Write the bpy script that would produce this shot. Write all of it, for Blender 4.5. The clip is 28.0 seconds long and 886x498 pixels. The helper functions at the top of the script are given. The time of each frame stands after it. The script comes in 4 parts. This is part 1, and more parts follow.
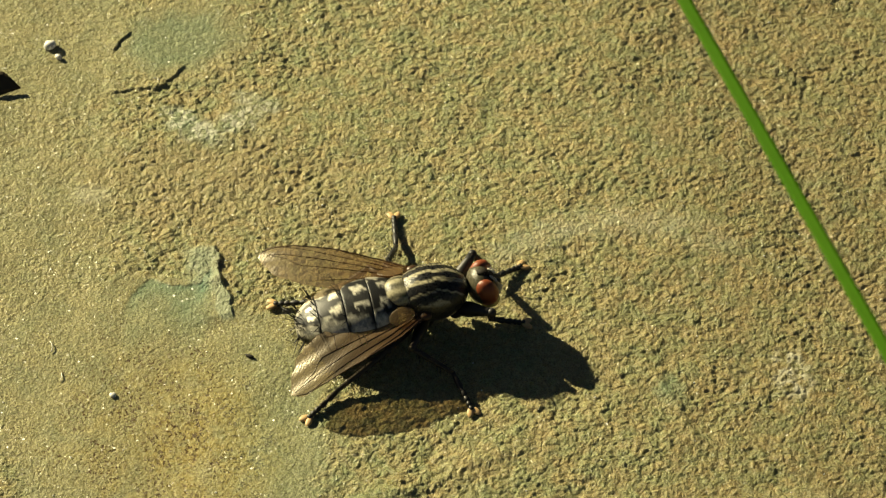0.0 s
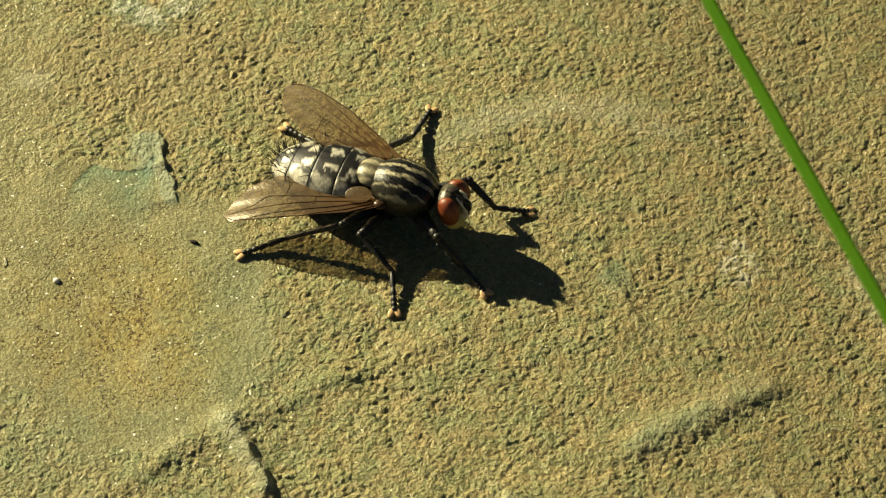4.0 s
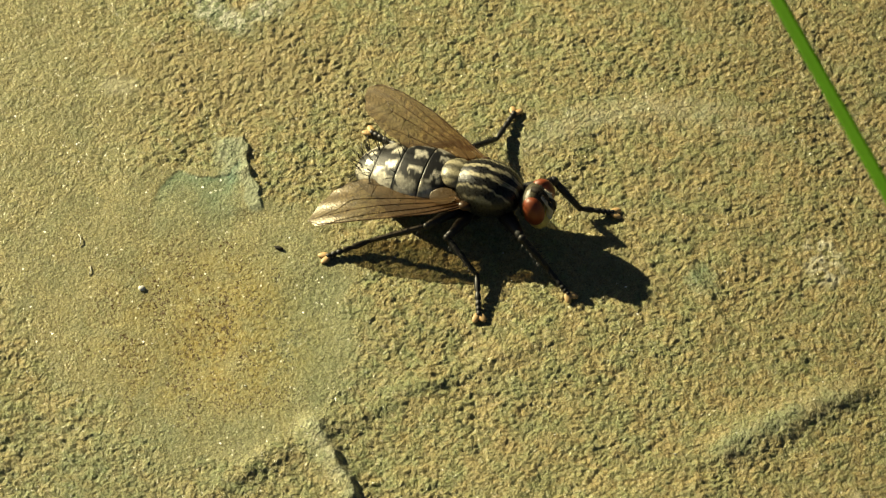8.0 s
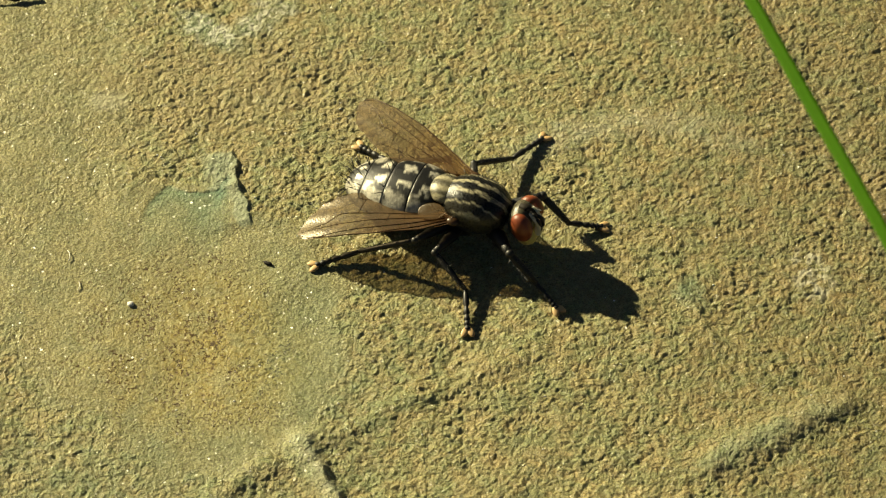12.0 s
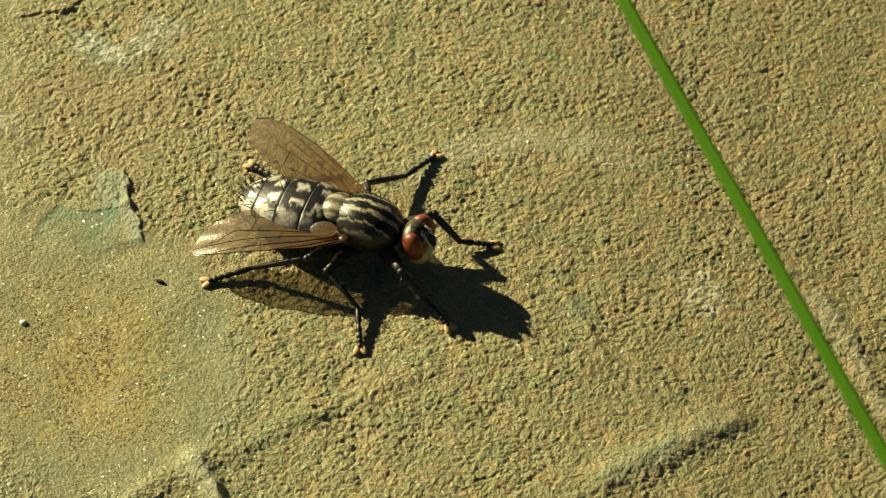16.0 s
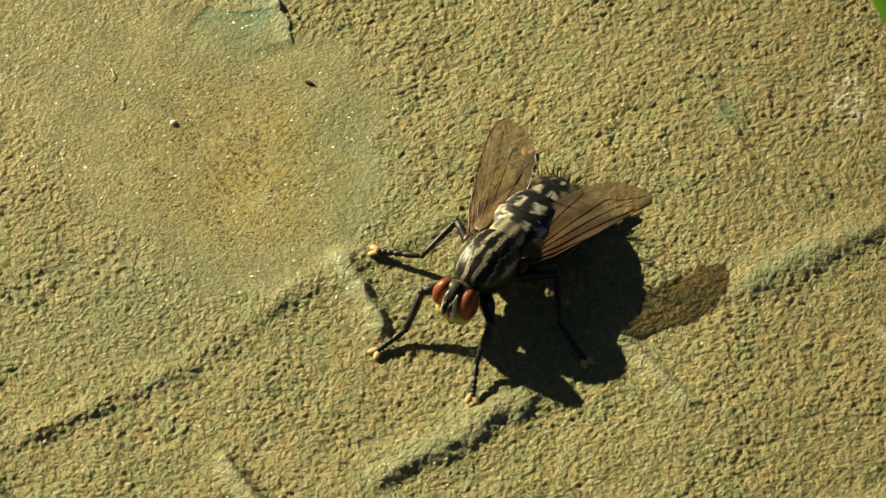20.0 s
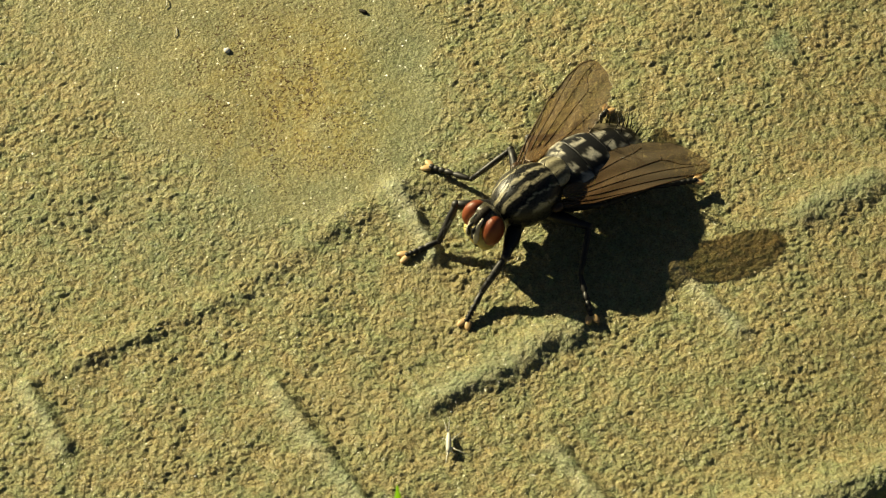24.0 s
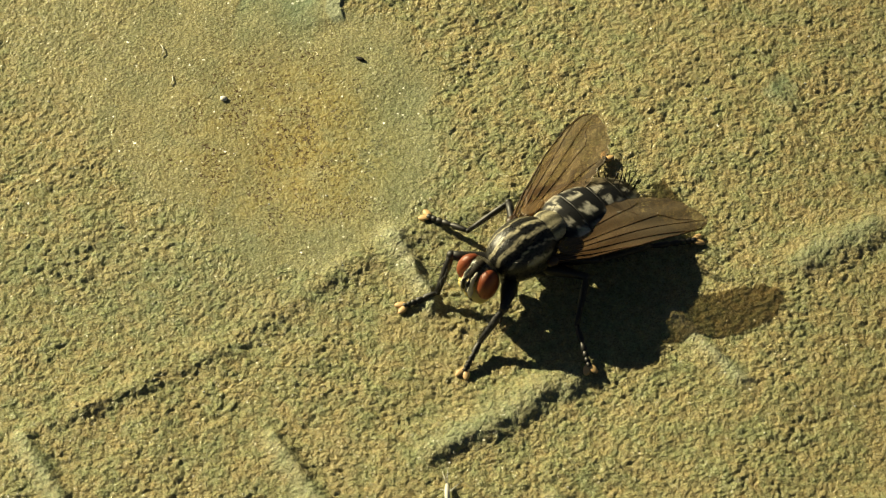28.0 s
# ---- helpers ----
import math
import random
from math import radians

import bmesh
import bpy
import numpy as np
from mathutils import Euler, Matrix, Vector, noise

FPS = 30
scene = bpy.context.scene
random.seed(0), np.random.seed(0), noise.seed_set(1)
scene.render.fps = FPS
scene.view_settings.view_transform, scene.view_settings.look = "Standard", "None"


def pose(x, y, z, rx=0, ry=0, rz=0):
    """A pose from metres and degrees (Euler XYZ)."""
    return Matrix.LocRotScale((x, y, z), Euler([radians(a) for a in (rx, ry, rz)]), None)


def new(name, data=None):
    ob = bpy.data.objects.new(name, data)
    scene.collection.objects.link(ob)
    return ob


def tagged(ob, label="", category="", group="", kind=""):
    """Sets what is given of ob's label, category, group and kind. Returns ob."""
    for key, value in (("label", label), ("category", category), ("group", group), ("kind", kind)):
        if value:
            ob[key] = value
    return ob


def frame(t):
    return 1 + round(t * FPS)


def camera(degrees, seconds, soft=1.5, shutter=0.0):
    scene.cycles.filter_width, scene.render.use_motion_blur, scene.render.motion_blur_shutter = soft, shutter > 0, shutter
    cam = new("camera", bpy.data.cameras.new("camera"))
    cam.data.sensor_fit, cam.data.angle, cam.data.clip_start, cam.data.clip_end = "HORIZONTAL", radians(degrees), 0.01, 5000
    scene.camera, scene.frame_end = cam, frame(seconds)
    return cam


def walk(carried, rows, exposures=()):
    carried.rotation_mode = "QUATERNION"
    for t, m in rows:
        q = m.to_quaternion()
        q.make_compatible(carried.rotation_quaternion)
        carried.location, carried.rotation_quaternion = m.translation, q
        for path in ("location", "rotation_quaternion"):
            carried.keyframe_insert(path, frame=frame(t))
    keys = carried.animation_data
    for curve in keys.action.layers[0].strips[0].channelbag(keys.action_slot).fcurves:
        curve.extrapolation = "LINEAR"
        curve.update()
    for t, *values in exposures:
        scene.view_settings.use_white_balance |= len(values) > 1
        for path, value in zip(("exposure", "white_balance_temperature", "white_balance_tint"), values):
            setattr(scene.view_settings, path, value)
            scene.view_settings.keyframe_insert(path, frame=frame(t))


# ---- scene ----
cam = camera(12.0, 28.0, soft=1.1, shutter=0.3)
cam.data.dof.use_dof = True
cam.data.dof.focus_distance = 0.260
cam.data.dof.aperture_fstop = 150.0

PATH = [
    (0.0, pose(-0.001355, -0.167647, 0.202490, 41.1086, -0.8049, -0.1165)),
    (0.5, pose(-0.001382, -0.167760, 0.202000, 40.7512, -0.8864, -0.0804)),
    (1.0, pose(-0.001471, -0.168568, 0.201814, 40.5243, -0.9703, -0.1820)),
    (1.5, pose(-0.000285, -0.168725, 0.202462, 39.9946, -0.9417, -0.2518)),
    (2.0, pose(-0.000624, -0.169592, 0.203293, 39.5844, -0.9529, -0.1332)),
    (2.5, pose(-0.001159, -0.168196, 0.202366, 39.6896, -0.4871, 0.2419)),
    (3.0, pose(-0.000273, -0.167468, 0.202315, 39.7296, -0.8962, 0.0771)),
    (3.5, pose(-0.001662, -0.167780, 0.201487, 39.8594, -1.5499, -0.4674)),
    (5.5, pose(-0.001123, -0.165260, 0.202907, 38.8290, -1.3947, -0.4469)),
    (6.0, pose(-0.001891, -0.163318, 0.202992, 38.9457, -1.1192, -0.2378)),
    (6.5, pose(-0.001379, -0.163525, 0.204081, 38.9992, -1.4675, -0.6252)),
    (7.0, pose(-0.000657, -0.164558, 0.204838, 39.3994, -0.8506, -0.3924)),
    (7.5, pose(-0.000576, -0.165089, 0.203863, 39.9542, -0.3083, -0.0789)),
    (8.0, pose(-0.000000, -0.164767, 0.203471, 38.9973, 0.0023, 0.0019)),
    (8.5, pose(-0.000052, -0.164880, 0.204240, 38.8015, -0.0476, -0.1370)),
    (9.0, pose(0.000872, -0.164200, 0.204727, 38.8617, 0.2825, -0.0967)),
    (9.5, pose(0.000748, -0.164830, 0.204569, 39.0807, 0.0558, -0.2452)),
    (10.0, pose(0.000743, -0.164170, 0.205099, 39.2238, -0.0128, -0.2746)),
    (10.5, pose(0.002653, -0.164579, 0.205929, 39.4837, 0.1819, -0.1491)),
    (11.0, pose(0.002512, -0.165809, 0.205122, 39.8039, -0.0409, -0.3652)),
    (11.5, pose(0.001963, -0.165855, 0.204797, 39.7625, -0.0449, -0.3673)),
    (12.0, pose(0.001674, -0.164365, 0.204112, 39.0371, 0.3055, -0.0362)),
    (12.5, pose(0.000489, -0.162963, 0.204437, 38.7979, -0.2440, -0.5141)),
    (14.5, pose(0.002104, -0.164274, 0.203959, 38.7792, -0.3837, -0.5355)),
    (15.0, pose(0.001158, -0.163925, 0.204368, 38.6839, -0.5852, -0.6854)),
    (15.5, pose(0.000908, -0.164412, 0.204568, 38.7455, -0.7911, -0.9921)),
    (16.0, pose(0.000028, -0.165440, 0.204617, 39.4039, -1.0688, -1.2423)),
    (16.5, pose(0.000365, -0.165374, 0.205196, 39.3801, -1.0059, -1.0647)),
    (17.0, pose(0.000874, -0.165704, 0.204432, 39.9357, -0.7990, -0.9378)),
    (17.5, pose(0.001016, -0.165915, 0.204891, 39.9121, -0.7825, -0.8327)),
    (18.0, pose(0.001080, -0.166098, 0.204908, 39.8540, -0.8502, -0.9848)),
    (18.5, pose(0.001095, -0.167354, 0.204801, 39.9833, -1.0444, -1.2415)),
    (19.0, pose(0.000078, -0.169915, 0.203152, 39.5357, -0.9288, -1.0166)),
    (19.5, pose(-0.000697, -0.167150, 0.205134, 37.8313, -0.5893, -0.5173)),
    (20.0, pose(-0.000529, -0.166146, 0.205834, 36.6706, 0.1287, 0.2864)),
    (20.5, pose(0.000007, -0.164702, 0.204912, 36.2259, 0.4986, 0.6438)),
    (21.0, pose(0.000571, -0.162664, 0.203011, 35.2705, 0.5315, 0.5907)),
    (21.5, pose(0.001759, -0.163162, 0.204475, 34.8669, 0.0379, 0.1659)),
    (22.0, pose(0.000126, -0.165802, 0.205950, 35.4280, -0.2345, -0.0192)),
    (22.5, pose(0.000066, -0.166103, 0.206542, 35.4535, 0.4409, 0.6257)),
    (24.5, pose(0.000583, -0.168025, 0.203691, 36.3385, 0.7425, 1.0567)),
    (25.0, pose(-0.000173, -0.167442, 0.204489, 35.9097, 0.4969, 0.8131)),
    (25.5, pose(0.000061, -0.168078, 0.203718, 35.9595, 0.5929, 0.8056)),
    (26.0, pose(0.000228, -0.167218, 0.205146, 35.5573, 0.5044, 0.7850)),
    (26.5, pose(0.000082, -0.167555, 0.205288, 35.8743, 0.4422, 0.7640)),
    (27.0, pose(0.000393, -0.166576, 0.205536, 36.0577, 0.6191, 0.9151)),
    (27.5, pose(0.000217, -0.166595, 0.204633, 36.4007, 0.6343, 0.7949)),
    (28.0, pose(0.000785, -0.165980, 0.203777, 36.6030, 0.8838, 0.9288)),
]
walk(cam, PATH, exposures=((0.0, 0.88), (17.0, 0.88), (20.0, 0.82), (28.0, 0.82)))

MM = 0.001

# ---- world and sun ----
SUN_TRAVEL = Vector((5.3, -4.2, -3.05)).normalized()
world = bpy.data.worlds.new("sky")
scene.world = world
world.use_nodes = True
wn = world.node_tree.nodes
sky = wn.new("ShaderNodeTexSky")
sky.sky_type = "NISHITA"
sky.sun_disc = False
sky.sun_elevation = radians(24)
sky.sun_rotation = radians(-51.6)
world.node_tree.links.new(sky.outputs[0], wn["Background"].inputs[0])
wn["Background"].inputs[1].default_value = 0.011

sun_data = bpy.data.lights.new("sun", "SUN")
sun_data.energy = 5.0
sun_data.angle = radians(0.7)
sun_data.color = (1.0, 0.887, 0.535)
sun = new("sun", sun_data)
sun.matrix_world = Matrix.Translation((-0.5, 0.4, 0.3)) @ SUN_TRAVEL.to_track_quat("-Z", "Y").to_matrix().to_4x4()


# ---- materials ----
def material(name):
    m = bpy.data.materials.new(name)
    m.use_nodes = True
    t = m.node_tree
    return m, t, t.nodes["Principled BSDF"]


def node(t, kind, inputs=None, **props):
    n = t.nodes.new(kind)
    for k, v in props.items():
        setattr_plain(n, k, v)
    for k, v in (inputs or {}).items():
        n.inputs[k].default_value = v
    return n


def setattr_plain(n, k, v):
    if k == "blend_type":
        n.blend_type = v
    elif k == "data_type":
        n.data_type = v
    elif k == "operation":
        n.operation = v
    elif k == "attribute_name":
        n.attribute_name = v
    elif k == "feature":
        n.feature = v
    elif k == "noise_dimensions":
        n.noise_dimensions = v


def coords(t, scale=1000.0):
    """Object coordinates in millimetres."""
    tc = t.nodes.new("ShaderNodeTexCoord")
    mp = node(t, "ShaderNodeMapping", {"Scale": (scale, scale, scale)})
    t.links.new(tc.outputs["Object"], mp.inputs["Vector"])
    return mp.outputs["Vector"]


def noise_tex(t, vec, scale, detail=3.0, rough=0.55):
    n = node(t, "ShaderNodeTexNoise", {"Scale": scale, "Detail": detail, "Roughness": rough})
    t.links.new(vec, n.inputs["Vector"])
    return n.outputs["Fac"]


def ramp(t, fac, stops):
    r = t.nodes.new("ShaderNodeValToRGB")
    els = r.color_ramp.elements
    while len(els) < len(stops):
        els.new(0.5)
    for e, (p, c) in zip(els, stops):
        e.position = p
        e.color = (*c, 1) if len(c) == 3 else c
    t.links.new(fac, r.inputs["Fac"])
    return r.outputs["Color"]


def mix(t, fac, a, b, blend="MIX"):
    n = node(t, "ShaderNodeMix", data_type="RGBA", blend_type=blend)
    ins = [i for i in n.inputs]
    for sock, val in ((ins[0], fac), (ins[6], a), (ins[7], b)):
        if isinstance(val, bpy.types.NodeSocket):
            t.links.new(val, sock)
        else:
            sock.default_value = val if not isinstance(val, tuple) else (*val, 1)
    return n.outputs[2]


def bump(t, height, strength, distance, bsdf, under=None):
    b = node(t, "ShaderNodeBump", {"Strength": strength, "Distance": distance})
    t.links.new(height, b.inputs["Height"])
    if under is not None:
        t.links.new(under, b.inputs["Normal"])
    t.links.new(b.outputs["Normal"], bsdf.inputs["Normal"])
    return b.outputs["Normal"]


def stone_material():
    m, t, p = material("sandstone")
    v = coords(t)
    wob = node(t, "ShaderNodeTexNoise", {"Scale": 1.7, "Detail": 3.0})
    t.links.new(v, wob.inputs["Vector"])
    off = node(t, "ShaderNodeVectorMath", operation="MULTIPLY_ADD")
    off.inputs[1].default_value = (0.42, 0.42, 0.42)
    t.links.new(wob.outputs["Color"], off.inputs[0])
    t.links.new(v, off.inputs[2])
    big = noise_tex(t, v, 0.16, 4)
    mid = noise_tex(t, v, 0.7, 4)
    fine = noise_tex(t, v, 8.5, 3, 0.75)
    base = ramp(t, big, [(0.30, (0.235, 0.242, 0.105)), (0.5, (0.295, 0.276, 0.122)), (0.70, (0.33, 0.284, 0.128))])
    green = ramp(t, mid, [(0.40, (0.225, 0.265, 0.118)), (0.60, (0.385, 0.312, 0.14))])
    c = mix(t, 0.5, base, green)
    vc = node(t, "ShaderNodeTexVoronoi", {"Scale": 2.6})
    t.links.new(off.outputs[0], vc.inputs["Vector"])
    vs = t.nodes.new("ShaderNodeSeparateColor")
    t.links.new(vc.outputs["Color"], vs.inputs[0])
    c = mix(t, 0.4, c, ramp(t, vs.outputs[0], [(0.0, (0.80, 0.90, 0.92)), (0.5, (1.0, 1.0, 1.0)), (1.0, (1.20, 1.12, 1.04))]), "MULTIPLY")
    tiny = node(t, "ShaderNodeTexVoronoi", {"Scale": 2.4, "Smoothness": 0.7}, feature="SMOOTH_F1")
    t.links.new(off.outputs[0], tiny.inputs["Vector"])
    # greenish-pale at cell centres, browner and darker between cells
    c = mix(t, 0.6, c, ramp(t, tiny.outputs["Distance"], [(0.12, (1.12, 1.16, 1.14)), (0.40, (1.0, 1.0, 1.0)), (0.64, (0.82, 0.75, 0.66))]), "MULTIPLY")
    grain = ramp(t, fine, [(0.36, (0.52, 0.47, 0.41)), (0.5, (1.0, 1.0, 1.0)), (0.64, (1.5, 1.47, 1.40))])
    c = mix(t, 0.74, c, grain, "MULTIPLY")
    a = node(t, "ShaderNodeAttribute", attribute_name="stains")
    sep = t.nodes.new("ShaderNodeSeparateColor")
    t.links.new(a.outputs["Color"], sep.inputs[0])
    a2 = node(t, "ShaderNodeAttribute", attribute_name="stains_b")
    sep2 = t.nodes.new("ShaderNodeSeparateColor")
    t.links.new(a2.outputs["Color"], sep2.inputs[0])
    speck = noise_tex(t, v, 3.2, 2, 0.6)
    smooth_c = mix(t, 0.9, mix(t, mix(t, 0.4, ramp(t, noise_tex(t, v, 0.4, 4, 0.6), [(0.38, (0, 0, 0)), (0.62, (1, 1, 1))]), speck), (0.222, 0.235, 0.124), (0.35, 0.318, 0.16)), grain, "MULTIPLY")
    smooth_c = mix(t, 1.0, smooth_c, ramp(t, noise_tex(t, v, 11.0, 2, 0.7), [(0.36, (0.74, 0.72, 0.68)), (0.64, (1.26, 1.26, 1.24))]), "MULTIPLY")
    c = mix(t, sep.outputs[0], c, smooth_c)
    ochre_c = ramp(t, noise_tex(t, v, 2.8, 3, 0.65), [(0.33, (0.10, 0.055, 0.016)), (0.40, (0.27, 0.20, 0.055)), (0.50, (0.38, 0.305, 0.095)), (0.62, (0.40, 0.345, 0.14))])
    c = mix(t, sep.outputs[2], c, ochre_c)
    dots = ramp(t, noise_tex(t, v, 4.6, 2, 0.7), [(0.55, (0, 0, 0)), (0.585, (1, 1, 1))])
    dab = ramp(t, noise_tex(t, v, 0.55, 3, 0.6), [(0.40, (0.08, 0.08, 0.08)), (0.56, (1, 1, 1))])
    spots = mix(t, 1.0, mix(t, 1.0, dots, dab, "MULTIPLY"), ramp(t, sep.outputs[0], [(0.3, (0, 0, 0)), (0.8, (1, 1, 1))]), "MULTIPLY")
    spots = mix(t, 1.0, spots, ramp(t, sep.outputs[2], [(0.0, (0.40, 0.40, 0.40)), (0.25, (1, 1, 1))]), "MULTIPLY")
    c = mix(t, spots, c, (0.085, 0.05, 0.017))
    turq_c = mix(t, 0.7, mix(t, mid, (0.085, 0.195, 0.130), (0.21, 0.285, 0.165)), grain, "MULTIPLY")
    c = mix(t, sep.outputs[1], c, turq_c)
    c = mix(t, sep2.outputs[0], c, (0.60, 0.60, 0.46))
    c = mix(t, sep2.outputs[1], c, mix(t, fine, (0.28, 0.225, 0.097), (0.40, 0.31, 0.145)))
    c = mix(t, sep2.outputs[2], c, mix(t, 1.0, c, (0.80, 0.76, 0.72), "MULTIPLY"))
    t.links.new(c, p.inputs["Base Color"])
    facet = node(t, "ShaderNodeTexVoronoi", {"Scale": 9.5})
    t.links.new(v, facet.inputs["Vector"])
    fs = t.nodes.new("ShaderNodeSeparateColor")
    t.links.new(facet.outputs["Color"], fs.inputs[0])
    t.links.new(ramp(t, fs.outputs[1], [(0.70, (0.65, 0.65, 0.65)), (0.80, (0.24, 0.24, 0.24))]), p.inputs["Roughness"])
    p.inputs["Specular IOR Level"].default_value = 0.5
    # small quartz facets that glint in the sun
    tilt = node(t, "ShaderNodeVectorMath", operation="MULTIPLY_ADD")
    tilt.inputs[1].default_value = (1.5, 1.5, 0.6)
    tilt.inputs[2].default_value = (-0.75, -0.75, -0.3)
    t.links.new(facet.outputs["Color"], tilt.inputs[0])
    geo = t.nodes.new("ShaderNodeNewGeometry")
    lean = node(t, "ShaderNodeVectorMath", operation="ADD")
    t.links.new(geo.outputs["Normal"], lean.inputs[0])
    t.links.new(tilt.outputs[0], lean.inputs[1])
    unit = node(t, "ShaderNodeVectorMath", operation="NORMALIZE")
    t.links.new(lean.outputs[0], unit.inputs[0])
    t.links.new(unit.outputs[0], p.inputs["Coat Normal"])
    t.links.new(ramp(t, fs.outputs[2], [(0.50, (0, 0, 0)), (0.60, (0.10, 0.10, 0.10))]), p.inputs["Coat Weight"])
    p.inputs["Coat Roughness"].default_value = 0.22
    tiny2 = node(t, "ShaderNodeTexVoronoi", {"Scale": 5.4, "Smoothness": 0.5}, feature="SMOOTH_F1")
    t.links.new(off.outputs[0], tiny2.inputs["Vector"])
    calm = node(t, "ShaderNodeMapRange", {"To Min": 0.74, "To Max": 0.32})
    t.links.new(sep.outputs[0], calm.inputs["Value"])
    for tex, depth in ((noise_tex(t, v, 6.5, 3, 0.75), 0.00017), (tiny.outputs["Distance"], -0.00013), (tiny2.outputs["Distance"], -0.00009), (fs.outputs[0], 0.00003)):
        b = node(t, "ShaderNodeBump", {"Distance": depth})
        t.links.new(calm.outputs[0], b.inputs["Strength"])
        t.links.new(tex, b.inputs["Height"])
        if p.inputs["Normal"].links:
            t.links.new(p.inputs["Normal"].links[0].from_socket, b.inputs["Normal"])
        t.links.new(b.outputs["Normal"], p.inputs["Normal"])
    return m


def plain(name, col, rough=0.5, metal=0.0, spec=0.5, vary=0.25, scale=3.0, bumpy=0.0, coat=0.0):
    m, t, p = material(name)
    v = coords(t)
    n = noise_tex(t, v, scale, 3)
    lo = tuple(c * (1 - vary) for c in col)
    hi = tuple(min(1.0, c * (1 + vary)) for c in col)
    t.links.new(mix(t, n, lo, hi), p.inputs["Base Color"])
    p.inputs["Roughness"].default_value = rough
    p.inputs["Metallic"].default_value = metal
    p.inputs["Specular IOR Level"].default_value = spec
    p.inputs["Coat Weight"].default_value = coat
    if bumpy:
        bump(t, noise_tex(t, v, scale * 3, 2), bumpy, 0.00003, p)
    return m


def marked_material(name, rough, grain=9.0, silky=0.0):
    """Cuticle whose dust pattern is in the mesh's marking attribute."""
    m, t, p = material(name)
    v = coords(t)
    a = node(t, "ShaderNodeAttribute", attribute_name="marking")
    n = noise_tex(t, v, grain, 3, 0.6)
    g = ramp(t, n, [(0.32, (0.62, 0.62, 0.62)), (0.68, (1.15, 1.15, 1.15))])
    t.links.new(mix(t, 0.9, a.outputs["Color"], g, "MULTIPLY"), p.inputs["Base Color"])
    t.links.new(ramp(t, n, [(0.3, (rough - 0.1,) * 3), (0.7, (rough + 0.12,) * 3)]), p.inputs["Roughness"])
    p.inputs["Specular IOR Level"].default_value = 0.4
    if silky:
        t.links.new(ramp(t, a.outputs["Color"], [(0.05, (0, 0, 0)), (0.5, (silky,) * 3)]), p.inputs["Metallic"])
    bump(t, noise_tex(t, v, grain * 1.6, 2), 0.5, 0.00004, p)
    return m


def eye_material():
    m, t, p = material("compound_eye")
    v = coords(t)
    n = noise_tex(t, v, 1.4, 2)
    t.links.new(mix(t, n, (0.17, 0.032, 0.010), (0.30, 0.075, 0.022)), p.inputs["Base Color"])
    vor = node(t, "ShaderNodeTexVoronoi", {"Scale": 26.0})
    t.links.new(v, vor.inputs["Vector"])
    bump(t, vor.outputs["Distance"], 0.35, 0.00002, p)
    p.inputs["Roughness"].default_value = 0.42
    p.inputs["Specular IOR Level"].default_value = 0.5
    return m


def wing_material(name, body, sheen, base):
    m, t, p = material(name)
    v = coords(t)
    n = noise_tex(t, v, 0.9, 3)
    place = t.nodes.new("ShaderNodeSeparateXYZ")
    t.links.new(v, place.inputs[0])
    reach = node(t, "ShaderNodeMapRange", {"From Min": 0.5, "From Max": -5.5})
    t.links.new(place.outputs[0], reach.inputs["Value"])
    # amber at the base; the outer wing's sheen put in as paler colour
    t.links.new(mix(t, reach.outputs[0], base, mix(t, n, (0.28, 0.215, 0.13), (0.44, 0.36, 0.25))), p.inputs["Base Color"])
    p.inputs["Roughness"].default_value = 0.36
    p.inputs["Specular IOR Level"].default_value = 0.4
    wave = node(t, "ShaderNodeTexWave", {"Scale": 3.6, "Distortion": 6.0, "Detail": 2.0})
    t.links.new(v, wave.inputs["Vector"])
    bump(t, wave.outputs["Fac"], 0.9, 0.000006, p)
    tr = node(t, "ShaderNodeBsdfTransparent", {"Color": (0.73, 0.67, 0.58, 1)})
    mx = node(t, "ShaderNodeMixShader", {"Fac": body})
    out = t.nodes["Material Output"]
    t.links.new(tr.outputs[0], mx.inputs[1])
    t.links.new(p.outputs[0], mx.inputs[2])
    gloss = node(t, "ShaderNodeBsdfGlossy", {"Color": (1.0, 0.96, 0.88, 1), "Roughness": 0.30})
    if p.inputs["Normal"].links:
        t.links.new(p.inputs["Normal"].links[0].from_socket, gloss.inputs["Normal"])
    mg = node(t, "ShaderNodeMixShader", {"Fac": sheen})
    t.links.new(mx.outputs[0], mg.inputs[1])
    t.links.new(gloss.outputs[0], mg.inputs[2])
    t.links.new(mg.outputs[0], out.inputs["Surface"])
    return m


def grass_material(name, low, high, glow):
    m, t, p = material(name)
    v = coords(t)
    n = noise_tex(t, v, 0.25, 3)
    t.links.new(mix(t, n, low, high), p.inputs["Base Color"])
    p.inputs["Roughness"].default_value = 0.6
    p.inputs["Specular IOR Level"].default_value = 0.15
    tl = node(t, "ShaderNodeBsdfTranslucent", {"Color": (*glow, 1)})
    mx = node(t, "ShaderNodeMixShader", {"Fac": 0.65})
    t.links.new(p.outputs[0], mx.inputs[1])
    t.links.new(tl.outputs[0], mx.inputs[2])
    t.links.new(mx.outputs[0], t.nodes["Material Output"].inputs["Surface"])
    return m


